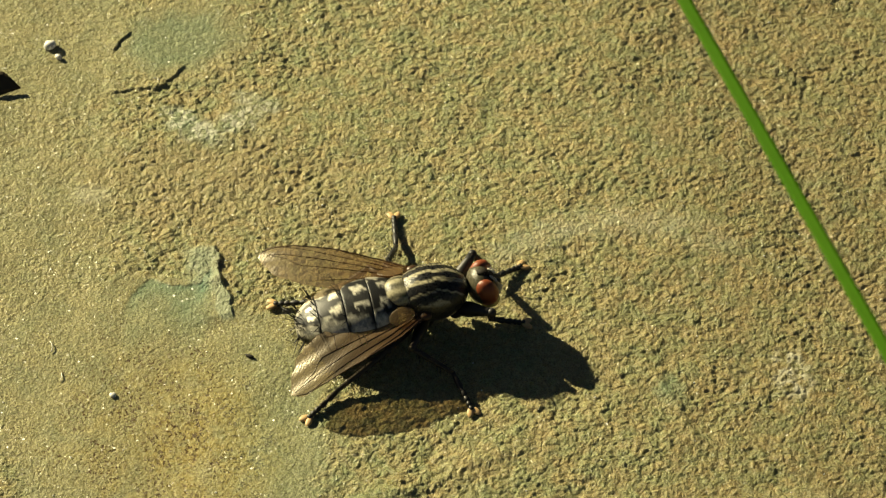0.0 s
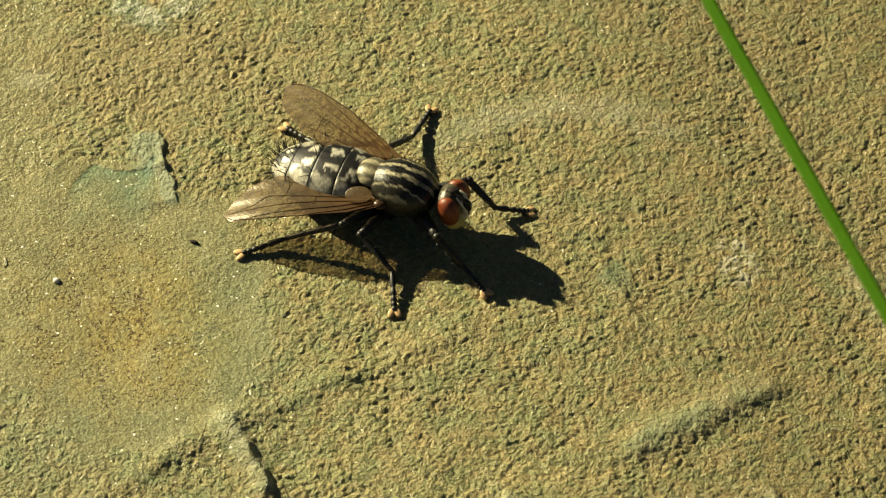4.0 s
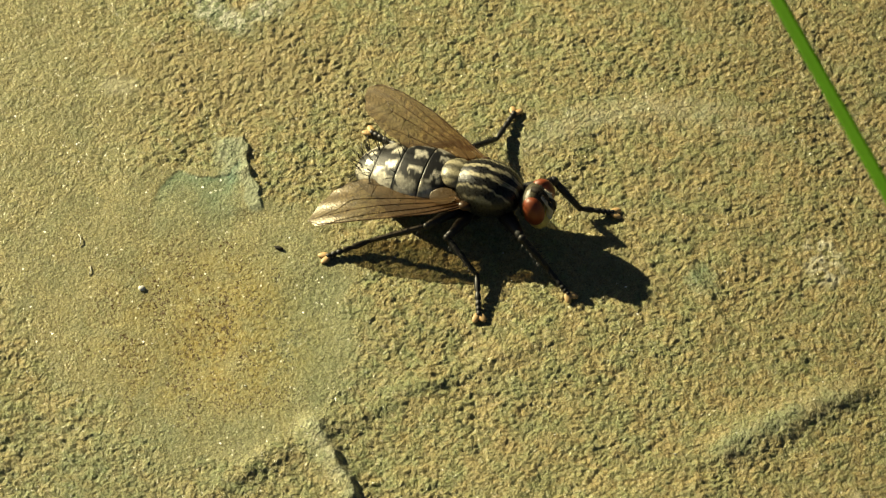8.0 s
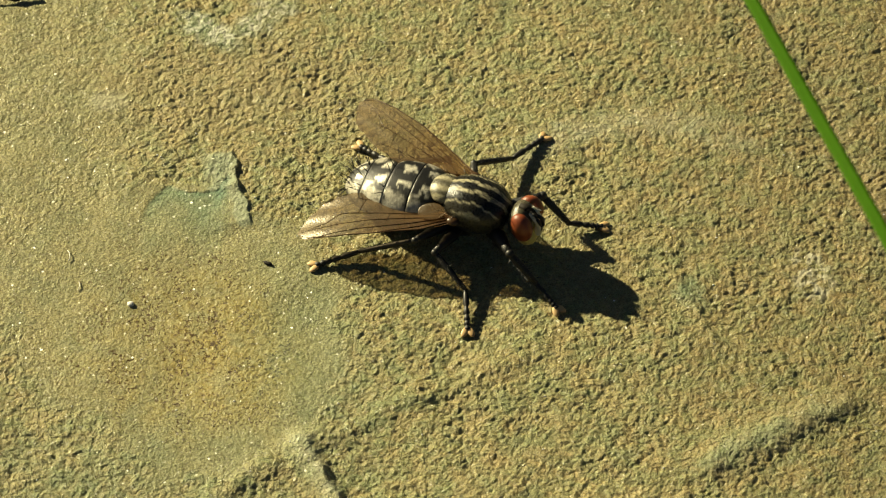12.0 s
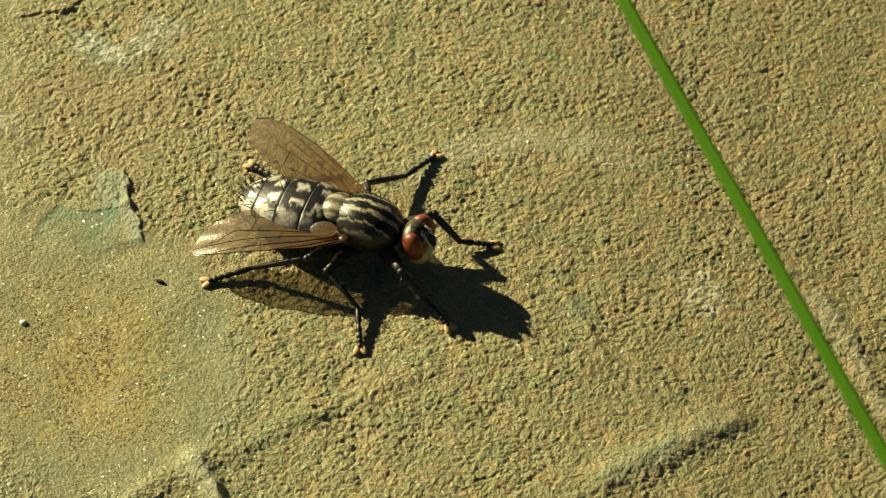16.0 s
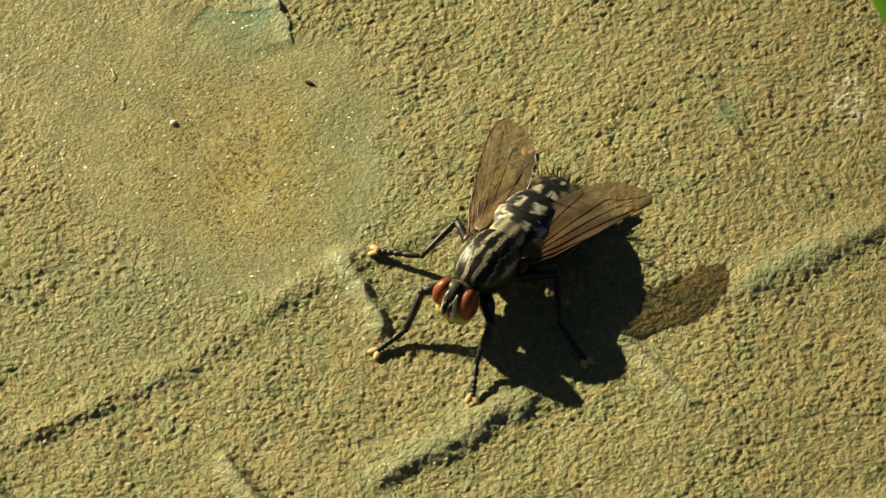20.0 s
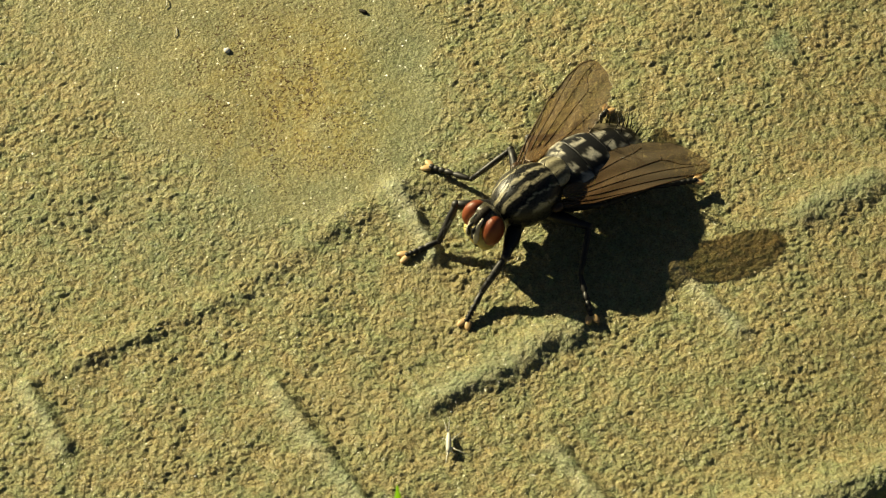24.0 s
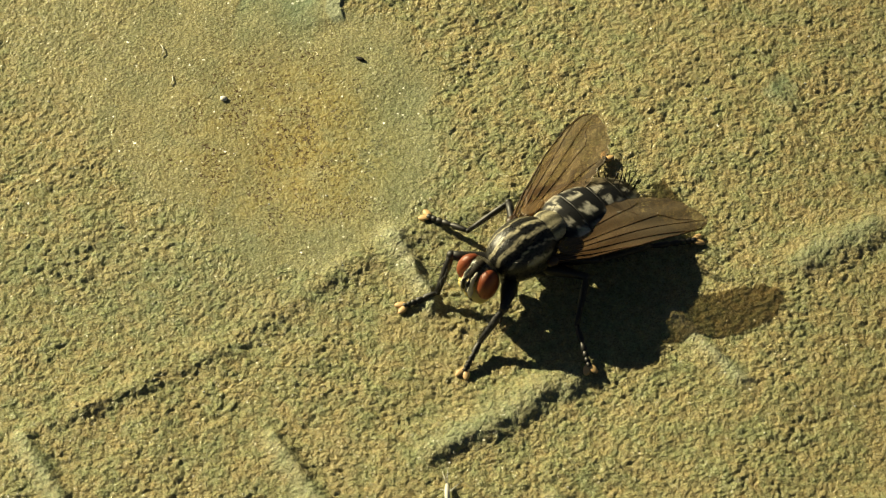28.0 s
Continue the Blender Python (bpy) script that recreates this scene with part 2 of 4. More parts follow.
STONE = stone_material()
SOIL = plain("soil", (0.06, 0.045, 0.03), 0.95, vary=0.5, scale=0.1)
CUTICLE = plain("black_cuticle", (0.010, 0.009, 0.008), 0.5, vary=0.3, spec=0.6)
BROW = plain("brow_stripe", (0.018, 0.014, 0.010), 0.7, vary=0.4, scale=6, spec=0.2)
HAIR = plain("black_bristle", (0.008, 0.007, 0.006), 0.4)
BODY = marked_material("dusted_cuticle", 0.30)
SHIMMER = marked_material("shimmering_cuticle", 0.40, silky=0.40)
EYE = eye_material()
FACE = plain("silvery_face", (0.66, 0.54, 0.17), 0.5, vary=0.25, scale=5)
SILVER = plain("silver_dust", (0.70, 0.66, 0.52), 0.4, vary=0.2, scale=5)
PAD = plain("tan_pad", (0.62, 0.41, 0.19), 0.5, vary=0.25, scale=4)
WING = wing_material("wing_membrane", 0.21, 0.026, (0.34, 0.155, 0.035))
VEIN = plain("wing_vein", (0.06, 0.03, 0.011), 0.35)
CALYPTER = wing_material("calypter", 0.16, 0.03, (0.48, 0.30, 0.12))
GRASS = grass_material("grass_blade", (0.085, 0.22, 0.006), (0.12, 0.28, 0.010), (0.33, 0.62, 0.012))
SHOOT = grass_material("young_shoot", (0.16, 0.30, 0.03), (0.24, 0.40, 0.06), (0.55, 0.80, 0.10))
WHITE = plain("white_grit", (0.85, 0.84, 0.80), 0.5, vary=0.15)
DARKBIT = plain("dark_crumb", (0.015, 0.012, 0.009), 0.8)
FIBRE = plain("pale_fibre", (0.70, 0.68, 0.60), 0.5, vary=0.1)


# ---- mesh helpers ----
def mesh_of(name, verts, faces, mat, smooth=True):
    me = bpy.data.meshes.new(name)
    me.from_pydata([tuple(v) for v in verts], [], faces)
    me.materials.append(mat)
    if smooth:
        me.polygons.foreach_set("use_smooth", [True] * len(me.polygons))
    me.update()
    return me


def part(name, geo, mat, parent, label="", smooth=True):
    """One mesh (vertices in millimetres, faces) as a part of parent."""
    verts, faces = geo
    ob = new(name, mesh_of(name, np.asarray(verts, float) * MM, faces, mat, smooth))
    if parent is not None:
        ob.parent = parent
    if label:
        tagged(ob, label)
    return ob


def join(*geos):
    verts, faces = [], []
    for v, f in geos:
        k = len(verts)
        verts += [tuple(q) for q in v]
        faces += [tuple(i + k for i in q) for q in f]
    return verts, faces


def tube(points, radii, n=8, squash=1.0):
    """A closed tapered tube along points."""
    pts = [Vector(p) for p in points]
    verts, faces = [], []
    ref = Vector((0, 0, 1))
    for i, p in enumerate(pts):
        d = (pts[min(i + 1, len(pts) - 1)] - pts[max(i - 1, 0)]).normalized()
        if abs(d.dot(ref)) > 0.95:
            side = d.cross(Vector((0, 1, 0))).normalized()
        else:
            side = d.cross(ref).normalized()
        up = side.cross(d)
        for k in range(n):
            a = 2 * math.pi * k / n
            verts.append(p + radii[i] * (math.cos(a) * side + squash * math.sin(a) * up))
    for i in range(len(pts) - 1):
        for k in range(n):
            k2 = (k + 1) % n
            faces.append((i * n + k2, i * n + k, (i + 1) * n + k, (i + 1) * n + k2))
    faces.append(tuple(range(n)))
    faces.append(tuple((len(pts) - 1) * n + k for k in range(n - 1, -1, -1)))
    return verts, faces


def blob(centre, radii, rings=24, segs=32, shape=None, turn=None):
    """A closed ellipsoid along x; shape(s, a, v) may move each vertex."""
    verts, faces = [], []
    c = Vector(centre)
    for i in range(rings + 1):
        th = math.pi * i / rings
        for k in range(segs):
            a = 2 * math.pi * k / segs
            v = Vector((math.cos(th) * radii[0], math.sin(th) * math.cos(a) * radii[1], math.sin(th) * math.sin(a) * radii[2]))
            if shape:
                v = shape(v)
            if turn is not None:
                v = turn @ v
            verts.append(c + v)
    for i in range(rings):
        for k in range(segs):
            k2 = (k + 1) % segs
            faces.append((i * segs + k2, i * segs + k, (i + 1) * segs + k, (i + 1) * segs + k2))
    return verts, faces


def spike(base, tip, r, n=4):
    mid = (Vector(base) * 0.5 + Vector(tip) * 0.5) + Vector((0, 0, 0.03 * (Vector(tip) - Vector(base)).length))
    return tube([base, mid, tip], [r, r * 0.7, r * 0.08], n)


def smoothstep(a, b, x):
    q = np.clip((x - a) / (b - a), 0, 1)
    return q * q * (3 - 2 * q)


# ---- stone ----
rng = np.random.RandomState(7)
GRAD = rng.uniform(-1, 1, (256, 256, 2))
JIT = rng.uniform(0, 1, (256, 256, 3))


def perlin(x, y, k=0):
    xi, yi = np.floor(x).astype(int), np.floor(y).astype(int)
    fx, fy = x - xi, y - yi
    u, v = fx * fx * (3 - 2 * fx), fy * fy * (3 - 2 * fy)

    def g(a, b):
        gr = GRAD[(xi + a + 37 * k) % 256, (yi + b + 91 * k) % 256]
        return gr[..., 0] * (fx - a) + gr[..., 1] * (fy - b)

    return (g(0, 0) * (1 - u) + g(1, 0) * u) * (1 - v) + (g(0, 1) * (1 - u) + g(1, 1) * u) * v


def fbm(x, y, octaves=4, k=0, gain=0.5):
    s, a = 0, 1.0
    for o in range(octaves):
        s = s + a * perlin(x * 2 ** o, y * 2 ** o, k + o)
        a *= gain
    return s


def lumps(x, y, cell, k=0):
    """Rounded grains: height 0 to 1 from jittered cells."""
    x, y = x / cell, y / cell
    xi, yi = np.floor(x).astype(int), np.floor(y).astype(int)
    best = np.full_like(x, -1.0)
    for a in (-1, 0, 1):
        for b in (-1, 0, 1):
            j = JIT[(xi + a + 53 * k) % 256, (yi + b + 17 * k) % 256]
            d2 = (x - xi - a - j[..., 0]) ** 2 + (y - yi - b - j[..., 1]) ** 2
            h = 0.74 + 0.26 * j[..., 2] - 1.4 * d2
            best = np.maximum(best, h)
    return np.maximum(best, 0.22)


def seg(x, y, a, b):
    """Along (0..1 of the segment), signed distance to its left, and distance past its ends."""
    dx, dy = b[0] - a[0], b[1] - a[1]
    n = math.hypot(dx, dy)
    s = ((x - a[0]) * dx + (y - a[1]) * dy) / n
    d = ((y - a[1]) * dx - (x - a[0]) * dy) / n
    over = np.maximum(np.maximum(-s, s - n), 0)
    return s / n, d, over


def welt(x, y, a, b, width, steep=1.8):
    """A raised welt from a to b, gentle on its left side, steeper on its right."""
    wob = 0.6 * width * (perlin(x * 0.35, y * 0.35, 5) + 0.5 * perlin(x * 0.9, y * 0.9, 6))
    s, d, over = seg(x, y, a, b)
    d = d + wob
    w = np.where(d > 0, width, width / steep)
    return np.exp(-(d / w) ** 2 - (over / (width * 1.1)) ** 2)


def spot(x, y, cx, cy, rx, ry, turn=0.0, soft=0.35, k=3):
    """1 inside an uneven ellipse, 0 outside."""
    c, s = math.cos(radians(turn)), math.sin(radians(turn))
    u, v = ((x - cx) * c + (y - cy) * s) / rx, (-(x - cx) * s + (y - cy) * c) / ry
    r = np.sqrt(u * u + v * v) + 0.35 * fbm(x * 1.6 / math.sqrt(rx * ry), y * 1.6 / math.sqrt(rx * ry), 4, k, 0.6)
    return 1 - smoothstep(1 - soft, 1 + soft, r)


def worn_patch(x, y):
    """The smooth worn patch: round, cut off along its lower left side."""
    n = fbm(x * 0.32, y * 0.32, 4, 21, 0.6)
    r = np.sqrt(((x + 17.0) / 11.7) ** 2 + ((y + 5.3) / 12.1) ** 2) + 0.13 * n
    s = ((x + 29.4) * 14.1 + (y + 2.4) * 12.2) / 18.65 + 2.6 * n
    return (1 - smoothstep(0.93, 1.04, r)) * smoothstep(-0.9, 1.4, s)


def bare_layer(x, y):
    """Bluish layer laid bare under a torn upper edge: its colour and its depth."""
    top = np.interp(x, (-18.4, -17.9, -16.7, -15.6, -14.6, -13.4, -12.9), (3.6, 5.0, 6.5, 6.1, 5.8, 6.2, 7.4)) + 0.5 * fbm(x * 1.2, y * 1.2, 3, 25)
    d = top - y
    inside = smoothstep(-18.6, -17.6, x) * (1 - smoothstep(-12.9, -12.3, x + 0.25 * perlin(x, y * 0.9, 26)))
    sheet = smoothstep(-0.05, 0.25, d) * inside
    colour = sheet * (0.25 + 0.75 * np.exp(-(np.maximum(d, 0) / 2.0) ** 2) * np.clip(0.85 + 1.2 * fbm(x * 0.5, y * 0.5, 3, 28), 0.3, 1))
    return colour * (0.62 + 0.38 * smoothstep(-16.5, -14.5, x)) * (1 - smoothstep(3.0, 6.5, d)), sheet * (1 - smoothstep(0.3, 3.5, d))


def lip_line(x):
    """Where the slab breaks off to its lower ledge."""
    return -45.4 + 0.465 * x + 0.25 * np.sin(x * 0.23)


def stone_surface(x, y):
    """Height in millimetres and the stain masks."""
    wx = x + 0.34 * perlin(x * 1.5, y * 1.5, 11)
    wy = y + 0.34 * perlin(x * 1.5, y * 1.5, 12)
    smooth = np.maximum.reduce([
        worn_patch(x, y),
        0.75 * spot(x, y, -27.0, 12.0, 7.5, 15.0, 0, 0.45, 22),
        0.9 * spot(x, y, -15.8, 27.5, 4.5, 3.6, 20, 0.25, 23),
        0.8 * spot(x, y, -24.5, 27.5, 6, 7, 0, 0.3, 24)])
    bare, bare_depth = bare_layer(x, y)
    turq = np.maximum(bare, 0.28 * spot(x, y, -8.0, -7.0, 3.4, 7.0, 12, 0.7, 44))
    turq = np.maximum(turq, 0.45 * spot(x, y, 15.9, -2.4, 1.0, 1.3, 15, 0.3, 29))
    turq = np.maximum(turq, 0.45 * spot(x, y, -15.8, 27.3, 3.6, 2.4, 15, 0.4, 30))
    turq = np.maximum(turq, 0.22 * spot(x, y, -18.5, -16.5, 9, 4.4, 0, 0.8, 31))
    patch = np.maximum(spot(x, y, -14.5, 19.4, 2.0, 1.1, -38, 0.4, 32), spot(x, y, -11.0, 20.5, 2.3, 1.0, 36, 0.4, 33))
    patch = np.maximum(patch, 0.6 * spot(x, y, -11.2, 22.2, 0.9, 0.6, 0, 0.4, 45))
    turq = np.maximum(turq, 0.55 * patch)
    pale = 1.0 * patch * smoothstep(-0.12, 0.22, fbm(x * 1.3, y * 1.3, 4, 34, 0.65))
    pale = np.maximum(pale, spot(x, y, 23.6, -1.1, 1.1, 1.9, 10, 0.45, 35) * smoothstep(-0.2, 0.25, fbm(x * 1.4, y * 1.4, 3, 36)))
    # pale streaks along welts, set a little left of their crests
    for a, b in (((-8.4, -37.6), (-14.3, -28.6)), ((-26.6, -32.8), (-29.0, -28.6)), ((5.9, -38.0), (2.1, -32.6)), ((-5.9, -17.4), (-7.6, -14.2))):
        pale = np.maximum(pale, 0.13 * welt(x + 0.4, y + 0.2, a, b, 0.6, 1.2))
    for a, b, w, k in (((-5.4, -18.6), (-7.8, -14.0), 0.75, 0.34), ((12.8, -24.0), (9.2, -19.6), 0.6, 0.30), ((27.4, -25.2), (24.6, -19.0), 0.5, 0.25), ((34.4, -10.4), (31.0, -1.6), 0.6, 0.35), ((-4.6, -28.9), (2.9, -24.7), 1.0, 0.14), ((17.2, -15.3), (24.4, -11.2), 1.0, 0.12)):
        pale = np.maximum(pale, k * welt(x, y, a, b, w, 1.3) * np.clip(0.7 + 1.2 * fbm(x * 1.3, y * 1.3, 3, 62), 0, 1))
    pale = np.maximum(pale, 0.3 * spot(x, y, -20.8, 13.4, 1.3, 0.8, 0, 0.5, 37))
    ochre = 0.95 * spot(x, y, -12.6, -6.6, 4.6, 6.4, 10, 0.5, 38) * np.clip(0.75 + 1.2 * fbm(x * 0.6, y * 0.6, 4, 39, 0.65), 0, 1)
    ochre = np.maximum(ochre, 0.55 * spot(x, y, -16.5, -8.0, 5.0, 7.5, 0, 0.7, 40) * np.clip(0.55 + 1.4 * fbm(x * 0.7, y * 0.7, 4, 43, 0.65), 0, 1))
    ochre = np.maximum(ochre, 0.95 * spot(x, y, -11.3, -4.2, 2.4, 1.6, -35, 0.5, 46))
    plate = np.zeros_like(x)
    for a, b, w in (((-11.3, 3.4), (-12.2, 6.4), 0.9), ((-12.2, 6.4), (-12.6, 8.9), 2.0)):
        s_, d_, over_ = seg(x, y, a, b)
        d_ = d_ + 0.35 * perlin(x * 0.9, y * 0.9, 13)
        plate = np.maximum(plate, smoothstep(-0.1, 0.05, d_) * (1 - smoothstep(w * 0.7, w * 1.2, d_ + 0.5 * perlin(x, y, 18))) * np.exp(-(over_ / 0.3) ** 2))
    turq = np.maximum(turq, 0.5 * plate)
    pale = np.maximum(pale, 0.22 * plate)
    brown = 0.5 * spot(x, y, -14.0, 14.5, 9.0, 3.6, 0, 0.6, 41) + 0.35 * smoothstep(0.1, 0.5, fbm(x * 0.13, y * 0.13, 3, 42))

    # welts
    wl = 0.50 * welt(x, y, (-4.8, -29.2), (2.9, -24.2), 1.35, 1.45)
    wl = wl + 0.47 * welt(x, y, (17.2, -15.3), (24.4, -11.5), 1.3, 1.45)
    wl = wl + 0.22 * welt(x, y, (34.4, -10.4), (31.0, -1.6), 0.7, 1.5)
    wl = wl + 0.52 * welt(x, y, (-5.4, -18.6), (-7.8, -14.0), 0.85, 1.8)
    wl = wl + 0.5 * welt(x, y, (-8.4, -37.6), (-14.3, -28.6), 0.62, 1.5)
    wl = wl + 0.42 * welt(x, y, (-26.6, -32.8), (-29.0, -28.6), 0.6, 1.4)
    wl = wl + 0.42 * welt(x, y, (5.9, -38.0), (2.1, -32.6), 0.55, 1.4)
    wl = wl + 0.14 * welt(x, y, (17.3, -6.2), (15.2, -1.2), 0.5, 1.6)
    wl = wl + 0.34 * welt(x, y, (12.8, -24.0), (9.2, -19.6), 0.75, 1.5)
    wl = wl + 0.30 * welt(x, y, (27.4, -25.2), (24.6, -19.0), 0.55, 1.4)
    rough = (1 - 0.93 * np.clip(smooth + 0.9 * turq, 0, 1)) * (1 - 0.5 * np.clip(2 * wl, 0, 1))
    h = 0.22 * fbm(x * 0.09, y * 0.09, 3, 1)
    arcs = np.exp(-(((y - (11.6 - 0.07 * (x - 13.5) ** 2 * 0.6)) / 1.2) ** 2)) * smoothstep(3, 7, x) * (1 - smoothstep(19, 22, x))
    rough = rough * (1 - 0.65 * arcs)
    pale = np.maximum(pale, 0.40 * arcs * np.clip(0.6 + fbm(x * 0.8, y * 0.8, 3, 61), 0, 1))
    patchy = 0.75 + 0.6 * np.clip(fbm(x * 0.22, y * 0.22, 3, 50) + 0.3, 0, 1)
    ux, uy = 0.94 * wx + 0.34 * wy, -0.34 * wx + 0.94 * wy
    coarse = smoothstep(0.0, 0.35, fbm(x * 0.16, y * 0.16, 3, 53) + 0.35 * np.exp(-((x + 26) / 6) ** 2 - ((y + 14) / 7) ** 2) + 0.5 * np.exp(-((x - 30) / 4) ** 2 - ((y - 8.5) / 2) ** 2))
    g = 0.108 * (lumps(ux, uy * 1.15, 0.44, 1) - 0.6) + 0.046 * (lumps(ux * 1.05, uy * 1.1, 0.26, 2) - 0.55) + 0.068 * fbm(x * 1.5, y * 1.5, 4, 3, 0.68) + 0.15 * fbm(x * 0.35, y * 0.35, 2, 52)
    g = g + coarse * 0.09 * (lumps(ux * 0.95, uy * 1.1, 0.72, 5) - 0.6)
    h = h + rough * patchy * g
    h = h + (1 - rough) * (0.010 * lumps(wx, wy, 0.3, 4) + 0.020 * fbm(x * 0.8, y * 0.8, 3, 6))
    h = h + wl * (0.82 + 0.40 * fbm(x * 0.5, y * 0.5, 3, 8))
    # low broken ridges, steeper on their lower side
    for line, lift in ((((-28.5, -28.2), (-23.3, -25.1), (-18.2, -22.4), (-15.8, -20.4), (-11.5, -16.9), (-8.4, -15.3)), 0.22),
                       (((-6.6, -13.6), (-4.2, -12.5), (-2.2, -10.9), (0.6, -9.9), (3.0, -8.8), (6.8, -6.6)), 0.18)):
        ridge = np.zeros_like(x)
        for a, b in zip(line, line[1:]):
            s, d, over = seg(x, y, a, b)
            d = d + 0.45 * perlin(x * 0.45, y * 0.45, 9) + 0.16 * perlin(x * 1.7, y * 1.7, 10)
            ends = np.exp(-(over / 0.7) ** 2)
            ridge = np.maximum(ridge, np.exp(-(d / np.where(d > 0, 1.1, 0.7)) ** 2) * ends)
        h = h + lift * (0.85 + 1.1 * perlin(x * 0.33, y * 0.33, 16)) * ridge
    # thin flakes with a sharp edge
    for pts, lift, fall in ((((-11.4, 3.6), (-12.2, 6.4)), 0.15, 1.6), (((-12.2, 6.4), (-12.6, 8.9)), 0.18, 1.4),
                            (((-19.8, 22.6), (-16.9, 22.8)), 0.10, 1.6), (((-16.9, 22.8), (-15.4, 24.8)), 0.12, 1.6), (((-19.9, 26.6), (-19.1, 27.8)), 0.12, 1.0)):
        s, d, over = seg(x, y, *pts)
        d = d + 0.35 * perlin(x * 0.9, y * 0.9, 13) + 0.16 * perlin(x * 2.3, y * 2.3, 17)
        h = h + lift * smoothstep(-0.12, 0.06, d) * np.exp(-np.maximum(d, 0) / fall) * np.exp(-(over / 0.35) ** 2)
    h = h - 0.05 * bare_depth
    # the lip and the lower ledge
    d = y - lip_line(x) + 0.5 * perlin(x * 0.35, y * 0.35, 14)
    lip = np.exp(-((d - 1.6) / 1.7) ** 2)
    h = h + 0.9 * lip * (0.8 + 0.2 * fbm(x * 0.7, y * 0.7, 2, 15)) - 3.2 * (1 - smoothstep(-1.1, 0.5, d))
    turq = np.maximum(turq, 0.35 * np.exp(-((d - 1.2) / 1.5) ** 2))
    turq = np.maximum(turq, 0.6 * np.clip(wl, 0, 1))
    return h, np.clip(smooth, 0, 1), np.clip(turq, 0, 1), np.clip(ochre * smooth, 0, 1), np.clip(pale, 0, 1), np.clip(brown, 0, 1) * (1 - np.clip(smooth, 0, 1))


def umber_patch(x, y):
    """The right half of the slab, made darker and browner."""
    return smoothstep(6.0, 24.0, x + 5.0 * fbm(x * 0.08, y * 0.08, 3, 60) + 0.1 * y)


def spaced(lo, hi, step, far):
    """Even fine spacing from lo to hi and growing spacing out to far."""
    core = np.arange(lo, hi + step / 2, step)
    out, gap, q = [], step, 0.0
    while q < far:
        gap = min(gap * 1.35, 12.0)
        q += gap
        out.append(q)
    out = np.array(out)
    return np.concatenate([lo - out[::-1], core, core[-1] + out])


GRID = []


def stone_slab():
    xs, ys = spaced(-33.0, 36.0, 0.075, 180.0), spaced(-40.5, 33.0, 0.075, 180.0)
    x, y = np.meshgrid(xs, ys)
    h, smooth, turq, ochre, pale, brown = stone_surface(x, y)
    edge = np.maximum(np.abs(x) - 205, np.abs(y + 4) - 205)
    h = h - 45 * smoothstep(0, 9, edge)
    GRID[:] = [xs, ys, h]
    nx, ny = len(xs), len(ys)
    co = np.stack([x, y, h], -1).reshape(-1, 3).astype(np.float32) * MM
    i = (np.arange(ny - 1)[:, None] * nx + np.arange(nx - 1)[None, :]).reshape(-1)
    quads = np.stack([i, i + 1, i + nx + 1, i + nx], -1).astype(np.int32).reshape(-1)
    me = bpy.data.meshes.new("stone_slab")
    me.vertices.add(nx * ny)
    me.vertices.foreach_set("co", co.reshape(-1))
    me.loops.add(len(quads))
    me.loops.foreach_set("vertex_index", quads)
    me.polygons.add(len(i))
    me.polygons.foreach_set("loop_start", np.arange(len(i), dtype=np.int32) * 4)
    me.update(calc_edges=True)
    me.polygons.foreach_set("use_smooth", np.ones(len(i), dtype=bool))
    for nm, chans in (("stains", (smooth, turq, ochre)), ("stains_b", (pale, brown, umber_patch(x, y)))):
        at = me.color_attributes.new(nm, "FLOAT_COLOR", "POINT")
        col = np.stack([c.reshape(-1) for c in chans] + [np.ones(nx * ny)], -1).astype(np.float32)
        at.data.foreach_set("color", col.reshape(-1))
    me.materials.append(STONE)
    me.validate()
    ob = new("stone_slab", me)
    tagged(ob, "rough olive-tan sandstone slab with smooth ochre patch and low ridges", "stone slab", kind="structure")
    return ob


slab = stone_slab()


def height_at(x, y, reach=0.12):
    """The highest stone within reach of a place, in millimetres."""
    xs, ys, h = GRID
    i0, i1 = np.searchsorted(xs, (x - reach, x + reach))
    j0, j1 = np.searchsorted(ys, (y - reach, y + reach))
    return float(h[j0:j1 + 1, i0:i1 + 1].max())



ground = part("ground", ([(-3e5, -3e5, -38), (3e5, -3e5, -38), (3e5, 3e5, -38), (-3e5, 3e5, -38)], [(0, 1, 2, 3)]), SOIL, None, smooth=False)
tagged(ground, "dark bare soil around the stone slab", "ground", kind="structure")


# ---- the fly: x forward, y to its left, millimetres ----
def painted(ob, colour):
    """Write colour(x, y, z, nx, ny, nz) in millimetres as the marking of a mesh."""
    me = ob.data
    at = me.color_attributes.new("marking", "FLOAT_COLOR", "POINT")
    col = []
    for v in me.vertices:
        col += [*colour(*(v.co * 1000), *v.normal), 1.0]
    at.data.foreach_set("color", col)
    return ob


DUST = Vector((0.42, 0.38, 0.25))
# abdomen dust colour, whitened to hold its silver sheen
SHEEN = Vector((0.72, 0.68, 0.56))
DARK = Vector((0.009, 0.009, 0.009))


def soft(a, b, x):
    q = min(1.0, max(0.0, (x - a) / (b - a)))
    return q * q * (3 - 2 * q)


def band(x, centre, half, edge=0.05):
    return 1 - soft(half - edge, half + edge, abs(x - centre))


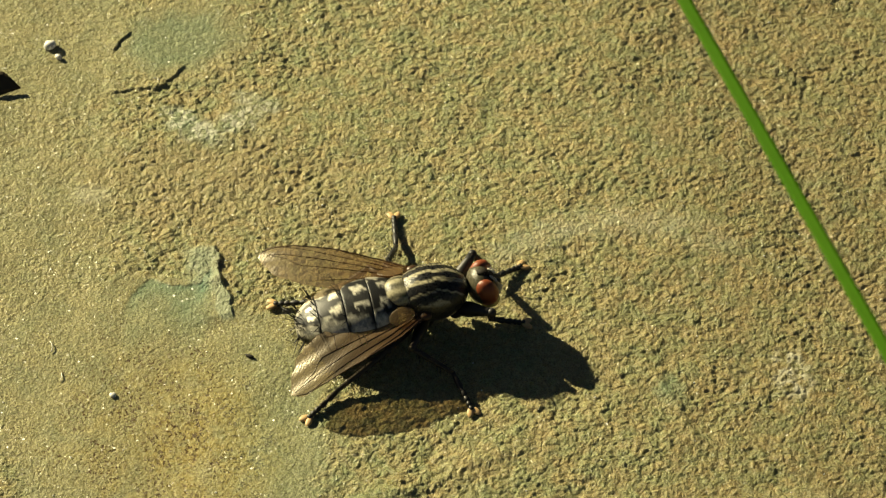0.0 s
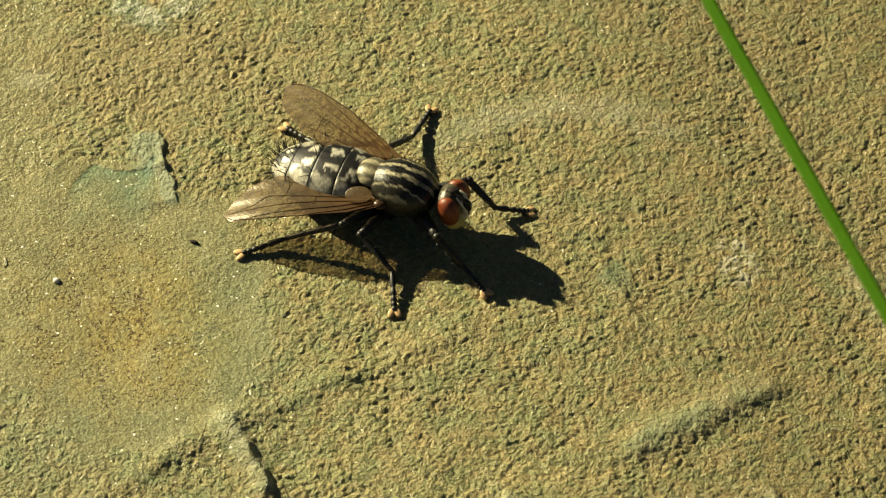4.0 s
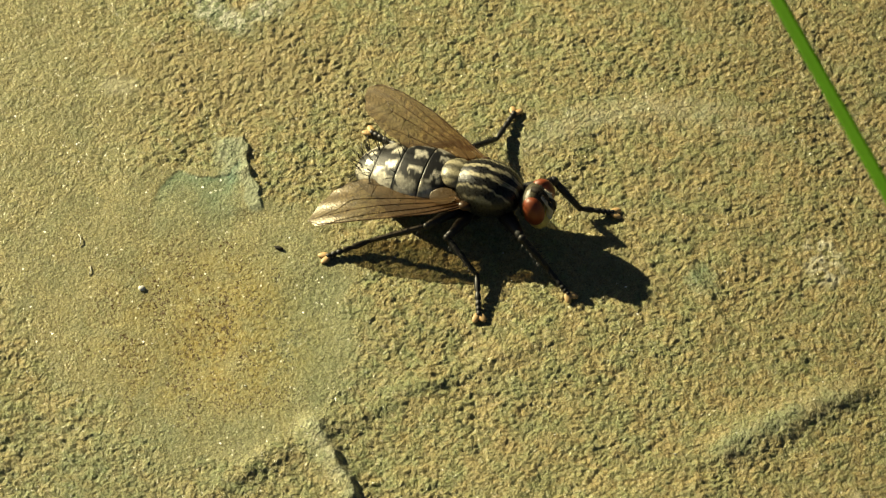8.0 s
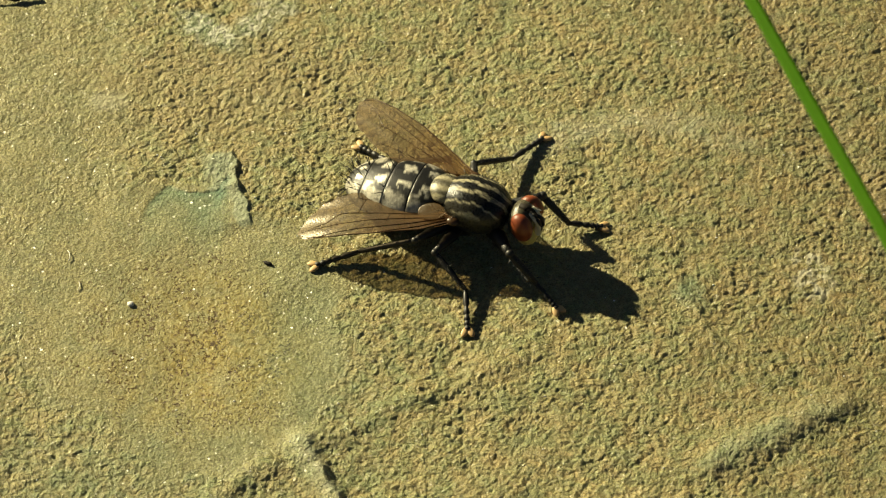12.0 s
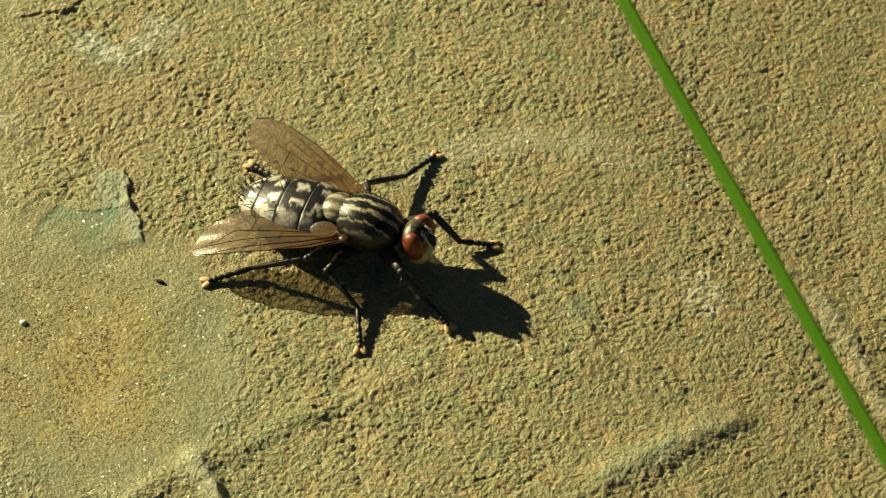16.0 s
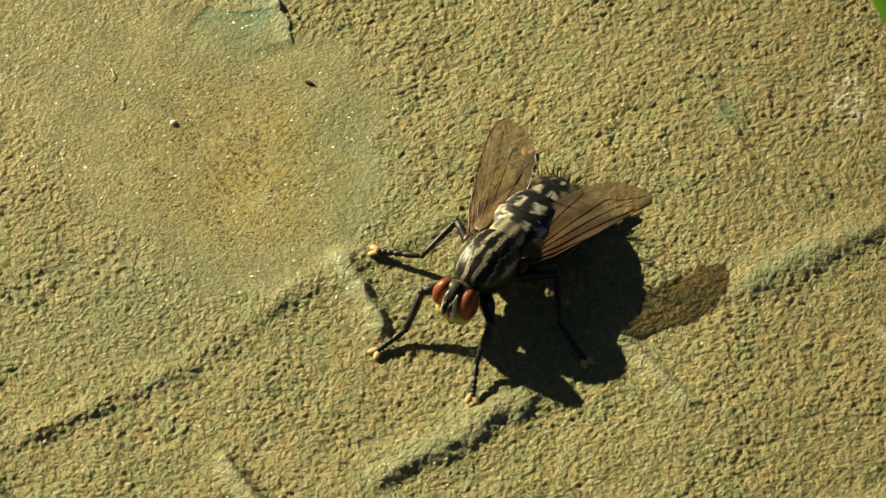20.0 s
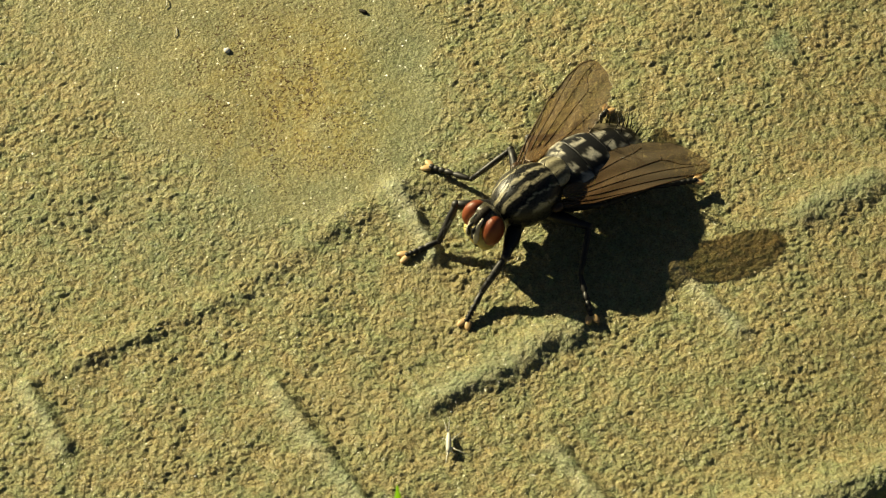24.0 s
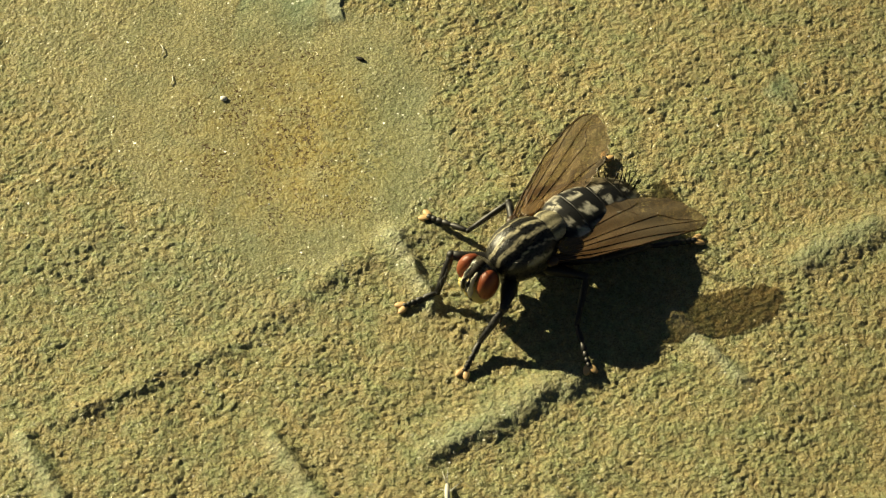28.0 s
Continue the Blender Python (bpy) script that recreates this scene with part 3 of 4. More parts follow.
def thorax_colour(x, y, z, nx, ny, nz):
    ay = abs(y) + 0.05 * math.sin(x * 4.0) + 0.03 * math.sin(x * 11.0)
    k = max(band(ay, 0.0, 0.25, 0.03), band(ay, 0.78, 0.29, 0.03), 0.95 * band(ay, 1.36, 0.22, 0.03), 0.55 * band(ay, 0.37, 0.03, 0.03))
    # dark where the surface faces sideways or down, at cross bands and front
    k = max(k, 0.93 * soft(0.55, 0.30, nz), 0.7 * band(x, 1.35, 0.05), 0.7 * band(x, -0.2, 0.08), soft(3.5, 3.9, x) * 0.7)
    k = max(k, 0.10 + 0.12 * math.sin(x * 2.3 + ay * 5.0))
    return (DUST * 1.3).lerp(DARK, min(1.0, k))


def scutellum_colour(x, y, z, nx, ny, nz):
    # dark midline and side lines, and dark where the surface faces down
    k = max(0.85 * band(y, 0.0, 0.22, 0.12), 0.95 * soft(0.1, -0.3, nz), 0.8 * band(abs(y), 0.72, 0.14), 0.22)
    return (DUST * 1.3).lerp(DARK, k)


def abdomen_colour(lo, hi):
    """Chequered dust between x = lo (rear) and hi (front), its silver sheen painted in."""
    def f(x, y, z, nx, ny, nz):
        w = noise.noise(Vector((x * 2.1, y * 2.1, z * 2.1)))
        s = (x - lo) / (hi - lo) + 0.22 * w
        side = abs(math.atan2(y, max(0.05, z - 1.2))) + 0.16 * noise.noise(Vector((x * 1.9, y * 1.9, z + 5))) + 0.09 * noise.noise(Vector((x * 6, y * 6, z + 9)))
        inner = band(side, 0.30, 0.11, 0.04) * soft(0.40, 0.44, s) * soft(0.90, 0.84, s)
        middle = band(side, 0.68, 0.18, 0.04) * 0.75 * soft(0.52, 0.46, s) * soft(-0.25, 0.05, w)
        outer = band(side, 1.05, 0.19, 0.04) * soft(0.24, 0.30, s) * soft(0.86, 0.80, s)
        # silver sheen of the flanks, painted as pale flecks
        sheen_flecks = (0.55 + 0.5 * soft(0.0, 0.35, noise.noise(Vector((x * 5, y * 5, z * 5))))) * soft(0.55, 0.75, side) * soft(1.5, 1.2, side)
        # the dark gap behind the scutellum is put into the first segment's colour
        light = max(inner, middle, 0.95 * outer, sheen_flecks * soft(0.98, 0.86, s)) * soft(0.03, 0.10, s) * (soft(0.9, 0.55, s) if hi > -1 else 1.0)
        return DARK.lerp(SHEEN, min(1.0, light))
    return f


fly = new("fly")
tagged(fly, "grey flesh fly with striped thorax and red eyes standing on stone", "fly")


def egg(flat=0.0):
    def f(v):
        if v.z < 0:
            v.z *= 1 - flat
        return v
    return f


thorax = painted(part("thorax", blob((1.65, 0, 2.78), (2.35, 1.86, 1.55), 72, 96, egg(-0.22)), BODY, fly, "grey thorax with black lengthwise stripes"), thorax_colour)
scutellum = painted(part("scutellum", blob((-0.35, 0, 3.25), (1.05, 1.15, 0.62), 32, 40), BODY, fly, "rounded grey scutellum"), scutellum_colour)


def abdomen_ring(x):
    """Half width, half height and axis height of the abdomen at x."""
    s = (x + 0.6) / -6.5
    r = max(0.02, 1 - (2 * s - 0.84) ** 2 / 1.38) ** 0.5 if s < 0.42 else max(0.02, 1 - ((s - 0.42) / 0.58) ** 2) ** 0.5
    return 2.32 * r, 1.56 * r, 2.30 - 1.10 * s


def abdomen_segment(front, rear, swell):
    verts, faces, n, rows = [], [], 72, 22
    for i in range(rows + 1):
        q = i / rows
        x = front + (rear - front) * q
        hw, hh, zc = abdomen_ring(x)
        k = 1 + swell * (0.4 + 0.6 * q) - 0.05 * max(0, (q - 0.9) / 0.1) ** 2
        for j in range(n):
            a = 2 * math.pi * j / n
            verts.append((x, hw * k * math.cos(a), zc + hh * k * math.sin(a)))
    for i in range(rows):
        for j in range(n):
            j2 = (j + 1) % n
            faces.append((i * n + j2, i * n + j, (i + 1) * n + j, (i + 1) * n + j2))
    faces.append(tuple(range(n)))
    faces.append(tuple(rows * n + j for j in range(n - 1, -1, -1)))
    return verts, faces


for front, rear in ((-0.75, -2.35), (-2.30, -4.05), (-4.0, -5.65), (-5.6, -6.95)):
    painted(part("abdomen_segment", abdomen_segment(front, rear, 0.02), SHIMMER, fly, "chequered grey and black abdomen segment"), abdomen_colour(rear, front))


def bristles(places, length, r, lean):
    geos = []
    for p, nrm in places:
        stray = Vector((random.uniform(-0.3, 0.3), random.uniform(-0.35, 0.35), random.uniform(-0.3, 0.3)))
        d = (Vector(nrm).normalized() + Vector(lean) + stray).normalized()
        ln = length * random.uniform(0.45, 1.25)
        geos.append(spike(Vector(p), Vector(p) + d * ln, r))
    return join(*geos)


def abdomen_bristles():
    out = []
    for x, n, a0, a1 in ((-5.75, 16, -0.3, 3.45), (-6.6, 22, -1.2, 4.3), (-6.9, 16, -1.5, 4.6), (-4.1, 10, -0.2, 3.3)):
        hw, hh, zc = abdomen_ring(x)
        for i in range(n):
            a = a0 + (a1 - a0) * (i + random.uniform(-0.8, 0.8)) / n
            out.append(((x, hw * math.cos(a), zc + hh * math.sin(a)), (0, math.cos(a), math.sin(a))))
    return bristles(out, 1.2, 0.034, (-0.75, 0, 0.1))


def thorax_bristles():
    out = []
    for i in range(46):
        x, s = random.uniform(-0.2, 3.4), random.choice((-1, 1))
        a = random.choice((0.25, 0.5, 1.0, 1.25)) * random.uniform(0.85, 1.15)
        k = math.sqrt(max(0.05, 1 - ((x - 1.65) / 2.35) ** 2))
        out.append(((x, s * 1.62 * k * math.sin(a), 2.85 + 1.42 * k * math.cos(a)), (0, s * math.sin(a), math.cos(a))))
    for s in (-1, 1):
        for y in (0.25, 0.55, 0.85):
            out.append(((-1.05 + 0.3 * y, s * y, 3.35), (-1.5, s * 0.4, 0.4)))
    return bristles(out, 0.95, 0.022, (-0.9, 0, 0.0))


part("bristles", abdomen_bristles(), HAIR, fly, "black bristles round the abdomen tip")
part("bristles", thorax_bristles(), HAIR, fly, "black bristles on the thorax")

# head
head = painted(part("head", blob((4.75, 0, 2.75), (0.85, 1.35, 1.15), 32, 48), BODY, fly, "short head with silvery face"),
               lambda x, y, z, nx, ny, nz: Vector((0.40, 0.35, 0.17)) if nx > 0.0 and z < 3.1 else Vector((0.09, 0.08, 0.05)))
for s in (1, -1):
    part("eye", blob((4.98, s * 0.84, 2.86), (0.78, 0.62, 1.02), 28, 36, turn=Matrix.Rotation(radians(s * 22), 3, "Z") @ Matrix.Rotation(radians(-12), 3, "Y")), EYE, head, "large brick-red compound eye")
    part("cheek", blob((5.25, s * 0.62, 1.95), (0.66, 0.56, 0.60), 16, 20), FACE, head, "pale yellowish cheek")
    part("face_stripe", tube([(5.30, s * 0.30, 3.74), (5.66, s * 0.32, 3.34), (5.90, s * 0.34, 2.7), (5.82, s * 0.34, 2.1), (5.62, s * 0.36, 1.7)], [0.08, 0.14, 0.22, 0.24, 0.18], 10, 0.6), SILVER, head, "silver-white stripe beside the eye")
    part("antenna", tube([(5.62, s * 0.16, 3.25), (5.95, s * 0.18, 3.05), (6.02, s * 0.20, 2.45), (5.95, s * 0.2, 2.2)], [0.10, 0.13, 0.13, 0.05], 8), CUTICLE, head, "short black antenna")
    part("arista", spike((6.02, s * 0.2, 2.9), (6.45, s * 0.75, 3.05), 0.03), HAIR, head, "thin feathery bristle")
part("frons", tube([(4.55, 0, 3.88), (5.05, 0, 3.85), (5.45, 0, 3.55), (5.66, 0, 3.2)], [0.20, 0.26, 0.22, 0.15], 12, 0.6), BROW, head, "black stripe between the eyes")
part("face_plate", blob((5.50, 0, 2.05), (0.50, 0.60, 0.72), 18, 22), FACE, head, "pale yellow lower face")
part("proboscis", tube([(5.45, 0, 2.0), (5.55, 0, 1.5), (5.45, 0, 1.15)], [0.32, 0.24, 0.26], 12), CUTICLE, head, "short black mouthparts")
part("head_bristles", join(*[spike((4.9 + 0.12 * i, s * (0.30 + 0.02 * i), 3.85 - 0.07 * i), (5.2 + 0.22 * i, s * (0.12 + 0.02 * i), 4.35 - 0.14 * i), 0.02) for i in range(6) for s in (1, -1)]), HAIR, head, "black bristles on the brow")


# wings: u from base to tip, v from the leading edge back
def lead(u):
    return -0.62 * math.sin(math.pi * min(1, u / 9.6)) ** 0.8


def trail(u):
    q = u / 9.9
    if q < 0.16:
        return 0.50 + 1.55 * math.sin(math.pi * q / 0.32)
    return 2.05 + 0.80 * math.sin(math.pi * 0.5 * (q - 0.16) / 0.40) if q < 0.56 else 2.85 * max(0.0, 1 - ((q - 0.56) / 0.44) ** 2.6) ** 0.58


WING_BASE = Vector((0.85, 2.10, 2.85))
WING_TIP = Vector((-8.35, 5.0, 2.40))


def wing_point(u, v, s):
    """A point of the wing in the fly's space; s is 1 for the left wing."""
    along = (WING_TIP - WING_BASE).normalized()
    back = Vector((0, 0, 1)).cross(along)
    back = (back - back.dot(along) * along).normalized()
    if back.y > 0:
        back = -back
    up = Vector((0, 0, 1))
    tip_v = 0.9 * (u / 9.9) ** 2
    p = WING_BASE + along * u + back * (v - tip_v) + up * ((0.09 - 0.006 * u) * (v + 0.2) + 0.024 * math.sin(v * 5.2 + 0.9 * math.sin(u * 1.1)) * min(1.0, u / 2) - 0.03 * (u / 9.9) * v * v * 0.3 + 3.4 * (u / 9.9) ** 2 * (1 - u / 9.9))
    return Vector((p.x, s * p.y, p.z))


def wing_membrane(s):
    verts, faces, nu, nv = [], [], 72, 40
    for i in range(nu + 1):
        u = 9.9 * (1 - (1 - i / nu) ** 1.4)
        a, b = lead(u), max(lead(u) + 0.02, trail(u))
        if u > 9.0:
            k = (u - 9.0) / 0.9
            a = a + 0.95 * k * k
            b = max(b, a + 0.02)
        if 5.0 < u < 9.7:
            b += 0.16 * noise.noise(Vector((u * 2.3, s * 7.0, 1.5))) + 0.07 * noise.noise(Vector((u * 7.0, s * 3.0, 4.5)))
        for j in range(nv + 1):
            verts.append(wing_point(u, a + (b - a) * j / nv, s))
    n1 = len(verts)
    verts += [v - Vector((0, 0, 0.012)) for v in verts]
    w = nv + 1
    for i in range(nu):
        for j in range(nv):
            q = (i * w + j, (i + 1) * w + j, (i + 1) * w + j + 1, i * w + j + 1)
            faces.append(q if s > 0 else q[::-1])
            q2 = tuple(k + n1 for k in q)
            faces.append(q2[::-1] if s > 0 else q2)
    rim = [j for j in range(w)] + [i * w + nv for i in range(1, nu + 1)] + [nu * w + j for j in range(nv - 1, -1, -1)] + [i * w for i in range(nu - 1, 0, -1)]
    for a, b in zip(rim, rim[1:] + rim[:1]):
        faces.append((a, b, b + n1, a + n1) if s < 0 else (b, a, a + n1, b + n1))
    return verts, faces


VEINS = (
    ((0.0, 0.12), (2.0, -0.40), (5.0, -0.61), (7.5, -0.42), (9.0, -0.04), (9.6, 0.42)),
    ((0.2, 0.25), (2.0, -0.15), (3.6, -0.38), (4.8, -0.58)),
    ((0.4, 0.40), (2.5, 0.08), (5.0, -0.08), (7.2, -0.18), (8.4, -0.20)),
    ((0.5, 0.5), (3.0, 0.45), (6.0, 0.45), (8.2, 0.45), (9.5, 0.60)),
    ((0.5, 0.7), (3.0, 0.85), (5.2, 1.05), (6.9, 1.25), (7.3, 1.12), (7.9, 0.75), (8.9, 0.62)),
    ((0.5, 0.90), (2.2, 1.35), (4.2, 1.85), (5.6, 2.2), (6.2, 2.45)),
    ((0.4, 0.9), (1.6, 1.45), (2.8, 1.9)),
    ((5.9, 1.13), (5.7, 1.7), (5.5, 2.18)),
    ((4.1, 0.32), (4.0, 0.6), (3.9, 0.93)),
    ((6.95, 1.25), (7.0, 1.6)))


def vein_tube(path, s, r):
    pts = []
    for (u0, v0), (u1, v1) in zip(path, path[1:]):
        for k in range(5):
            pts.append(wing_point(u0 + (u1 - u0) * k / 5, v0 + (v1 - v0) * k / 5, s) + Vector((0, 0, 0.012)))
    pts.append(wing_point(*path[-1], s))
    return tube(pts, [r * (1 - 0.5 * i / len(pts)) for i in range(len(pts))], 5)


wings = {}
for s in (1, -1):
    wing = wings[s] = part("wing", wing_membrane(s), WING, fly, "clear smoky-brown wing with dark veins")
    for i, path in enumerate(VEINS):
        part("vein", vein_tube(path, s, 0.046 if i == 0 else 0.027 if i < 7 else 0.018), VEIN, wing)
    part("calypter", blob((-0.60, s * 1.85, 3.05), (0.85, 0.55, 0.05), 20, 24, turn=Matrix.Rotation(radians(s * -18), 3, "Z") @ Matrix.Rotation(radians(s * -20), 3, "X") @ Matrix.Rotation(radians(-10), 3, "Y")), CALYPTER, fly, "rounded amber translucent lobe at the wing base")
    part("wing_base", blob((0.85, s * 1.92, 2.8), (0.42, 0.34, 0.26), 12, 16), VEIN, fly, "brown wing hinge")


# legs: each segment lies along its own x axis
LEG_SIZES = {"F": (2.7, 2.5, 2.2), "M": (3.0, 3.0, 2.9), "H": (3.2, 3.8, 2.9)}
KNEE_LEAN = {"F": (0.0, 0.5, 0), "M": (-2.2, 0, 0), "H": (0.2, 1.5, 0)}
HIPS = {"F": (3.1, 0.75, 1.75), "M": (1.1, 1.0, 1.5), "H": (0.5, 0.90, 1.6)}


def limb(length, r0, r1, r2, hairs):
    geos = [tube([(0, 0, 0), (0.08 * length, 0, 0), (0.35 * length, 0, 0), (0.8 * length, 0, 0), (length, 0, 0)], [r0 * 0.75, r0, r1, r2, r2 * 0.9], 10), blob((0, 0, 0), (r0 * 0.85,) * 3, 8, 10), blob((length, 0, 0), (r2 * 0.95,) * 3, 8, 10)]
    for i in range(hairs):
        x, a = length * random.uniform(0.1, 0.95), random.uniform(0, 2 * math.pi)
        d = Vector((0.55, math.cos(a), math.sin(a))) * random.uniform(0.25, 0.55)
        geos.append(spike((x, r2 * 0.8 * math.cos(a), r2 * 0.8 * math.sin(a)), Vector((x, r2 * math.cos(a), r2 * math.sin(a))) + d, 0.014, 3))
    return join(*geos)


def tarsus_geo(length):
    pts, rad = [], []
    cuts = [0, 0.42, 0.62, 0.76, 0.88, 1.0]
    for a, b in zip(cuts, cuts[1:]):
        for q, r in ((0.0, 0.12), (0.25, 0.16), (0.85, 0.21), (1.0, 0.12)):
            pts.append((length * (a + (b - a) * q * 0.98), 0, 0))
            rad.append(r)
    return join(tube(pts, rad, 8), *[spike((length * 0.97, y, 0.03), (length + 0.22, y * 2.6, -0.1), 0.03) for y in (-0.08, 0.08)],
                *[spike((length * q, 0.05 * k, -0.05), (length * q + 0.16, 0.2 * k, -0.12), 0.014, 3) for q in (0.2, 0.4, 0.55, 0.7, 0.8, 0.9) for k in (-1, 1)])


legs = {}
for end in "FMH":
    a, b, c = LEG_SIZES[end]
    k = 1.25 if end == "F" else 1.0
    fem, tib, tar = limb(a, 0.34 * k, 0.42 * k, 0.25 * k, 30), limb(b, 0.18 * k, 0.20 * k, 0.165 * k, 90), tarsus_geo(c)
    for side in (1, -1):
        name = ("L" if side > 0 else "R") + end
        leg = part("leg", fem, CUTICLE, fly, "black bristly leg with tan foot pads")
        tibia = part("tibia", tib, CUTICLE, leg, "black shin set with bristles")
        tarsus = part("tarsus", tar, CUTICLE, leg, "black five-jointed foot")
        pads = []
        for k in (-1, 1):
            pad = part("foot_pad", blob((c + 0.18, k * 0.13, 0.02), (0.37, 0.21, 0.11), 12, 14), PAD, leg, "tan foot pad")
            pads.append(pad)
        legs[name] = (leg, tibia, tarsus, pads)
        hx, hy, hz = HIPS[end]
        part("coxa", blob((hx, side * hy * 0.85, hz), (0.62, 0.60, 1.0), 14, 16), CUTICLE, fly, "black leg base under the thorax")

# where the fly stands: seconds, millimetres, degrees
STAND = [(0, -0.54, 2.80, 12.0), (0.5, -0.27, 2.70, 11.6), (1.0, 0.44, 2.72, -1.0), (1.5, 0.66, 2.94, -8.7), (2.0, 0.62, 3.01, -9.0), (2.5, 1.25, 2.95, -22.6),
         (3.0, 1.21, 2.95, -22.3), (8.0, 1.20, 3.25, -21.0), (11.0, 1.18, 3.25, -20.6), (12.2, 1.25, 3.15, -22.5), (17.5, 1.28, 3.14, -23.3), (17.8, 3.04, 1.51, -42.0),
         (18.0, 5.09, -0.06, -47.0), (18.2, 5.05, -3.59, -61.0), (18.5, 4.82, -8.63, -81.1), (19.0, 1.96, -14.43, -120.6), (19.5, 1.78, -14.6, -123.0),
         (20.0, 1.88, -14.55, -124.3), (20.4, 1.85, -14.35, -130.0), (20.8, 2.11, -13.9, -137.0), (21.0, 1.83, -14.46, -138.4), (22.5, 1.69, -14.44, -137.5),
         (24.5, 1.31, -15.44, -140.3), (25.0, 1.25, -15.6, -140.7), (28.0, 1.25, -15.6, -140.7)]
# where each foot is set: seconds, x, y and, where it is held up, its height
FEET = {
    "LF": [(0, 7.0, 7.7), (0.5, 7.0, 7.7), (1.0, 9.0, 6.0), (1.5, 9.9, 4.7), (2.0, 9.9, 4.7), (2.5, 10.9, 2.8), (17.5, 10.9, 2.8), (18.0, 12.8, -3.9), (18.2, 11.8, -9.9), (18.5, 9.6, -16.9),
           (19.0, 0.1, -24.4), (20.5, 0.0, -24.3), (20.8, -3.5, -21.5, 0.5), (21.0, -4.0, -21.3, 1.2), (21.25, -5.0, -22.4, 0.8), (21.5, -2.3, -20.3, 1.2), (21.75, -4.6, -22.0, 1.0), (22.0, -5.2, -23.1, 0.8),
           (22.25, -4.2, -21.9, 1.1), (22.5, -3.4, -20.9, 1.2), (22.8, -5.0, -22.7, 0.9), (23.1, -3.4, -21.0, 1.2), (23.5, -4.8, -22.6, 0.8), (24.0, -3.5, -24.0), (28.0, -3.5, -24.0)],
    "RF": [(0, 7.2, 2.8), (0.5, 7.4, 2.6), (1.0, 8.7, -1.7), (2.0, 8.7, -1.4), (2.5, 7.9, -4.1), (17.5, 7.8, -4.0), (17.8, 6.5, -8.3), (18.0, 8.4, -10.7), (18.2, 6.4, -14.6), (18.5, 2.3, -18.0),
           (19.0, -5.1, -20.8), (19.5, -5.8, -20.7), (20.6, -5.9, -20.8), (21.0, -5.8, -22.5, 0.6), (21.25, -4.6, -21.5, 1.0), (21.5, -5.5, -23.2, 0.6), (21.75, -5.0, -22.0, 1.0), (22.0, -5.7, -22.0, 0.9),
           (22.25, -5.4, -22.9, 0.7), (22.5, -5.4, -22.8, 0.6), (22.8, -4.6, -21.6, 1.0), (23.1, -5.4, -22.8, 0.6), (23.5, -5.2, -21.6, 0.9), (24.0, -7.3, -19.0), (28.0, -7.3, -19.1)],
    "LM": [(0, -1.3, 11.8), (0.5, 0.1, 11.9), (1.0, 2.8, 11.3), (1.5, 4.7, 11.2), (11.6, 4.6, 11.2), (12.0, 7.2, 10.2), (17.5, 7.3, 10.3), (17.8, 11.4, 5.7), (18.0, 13.3, 3.7), (18.2, 14.1, -3.0),
           (18.5, 12.7, -11.4), (19.0, 6.9, -21.4), (20.5, 6.9, -21.4), (20.8, 4.1, -23.6), (28.0, 4.0, -23.8)],
    "RM": [(0, 3.7, -4.5), (2.0, 3.7, -4.5), (2.5, 2.2, -5.7), (17.5, 2.2, -5.7), (17.8, 0.6, -7.4), (18.0, 1.8, -8.7), (18.2, 0.1, -11.0), (18.5, -2.4, -13.9), (19.0, -6.0, -13.3), (22.5, -5.9, -13.1),
           (24.0, -5.95, -12.2), (28.0, -5.95, -12.3)],
    "LH": [(0, -9.0, 4.2), (1.0, -9.0, 4.3), (1.5, -7.7, 7.1), (2.0, -7.7, 7.2), (2.5, -4.8, 9.6), (17.5, -4.7, 9.6), (17.8, -1.4, 10.0), (18.0, 1.0, 9.8), (18.2, 4.8, 5.6), (18.5, 9.0, -1.0),
           (19.0, 9.8, -10.2), (20.4, 9.7, -10.2), (20.8, 10.6, -13.0), (28.0, 10.6, -14.0)],
    "RH": [(0, -6.6, -5.1), (0.5, -6.7, -4.3), (1.0, -7.5, -2.1), (1.5, -7.7, -0.9), (2.5, -7.4, -1.0), (11.6, -7.4, -0.7), (12.2, -7.4, -0.1), (17.5, -7.4, -0.1), (17.8, -6.0, 4.3), (18.0, -3.9, 4.3),
           (18.2, -2.6, 0.8), (18.5, -2.0, -3.3), (19.0, 3.4, -5.6), (20.4, 3.5, -5.6), (20.8, 4.8, -7.6), (22.5, 4.8, -7.6), (24.0, 5.1, -7.9), (28.0, 5.1, -7.9)]}


def between(rows, t):
    """The row at t on straight lines between rows, and how far it is through its step."""
    rows = [tuple(r) + (0.0,) * (4 - len(r)) for r in rows]
    if t <= rows[0][0]:
        return rows[0][1:], 0.0, 0.0
    for a, b in zip(rows, rows[1:]):
        if t <= b[0]:
            q = (t - a[0]) / (b[0] - a[0])
            far = math.hypot(b[1] - a[1], b[2] - a[2])
            return tuple(a[i] + (b[i] - a[i]) * q for i in (1, 2, 3)), q, far
    return rows[-1][1:], 0.0, 0.0


def stand_at(t):
    (x, y, a), _, _ = between(STAND, t)
    return Matrix.Translation((x, y, FLY_RISE)) @ Matrix.Rotation(radians(a), 4, "Z")


def foot_at(name, t):
    (x, y, z), q, far = between(FEET[name], t)
    if far > 0.6:
        z += 0.5 * math.sin(math.pi * q)
    return Vector((x, y, z + FOOT_REST + height_at(x, y, 0.3)))


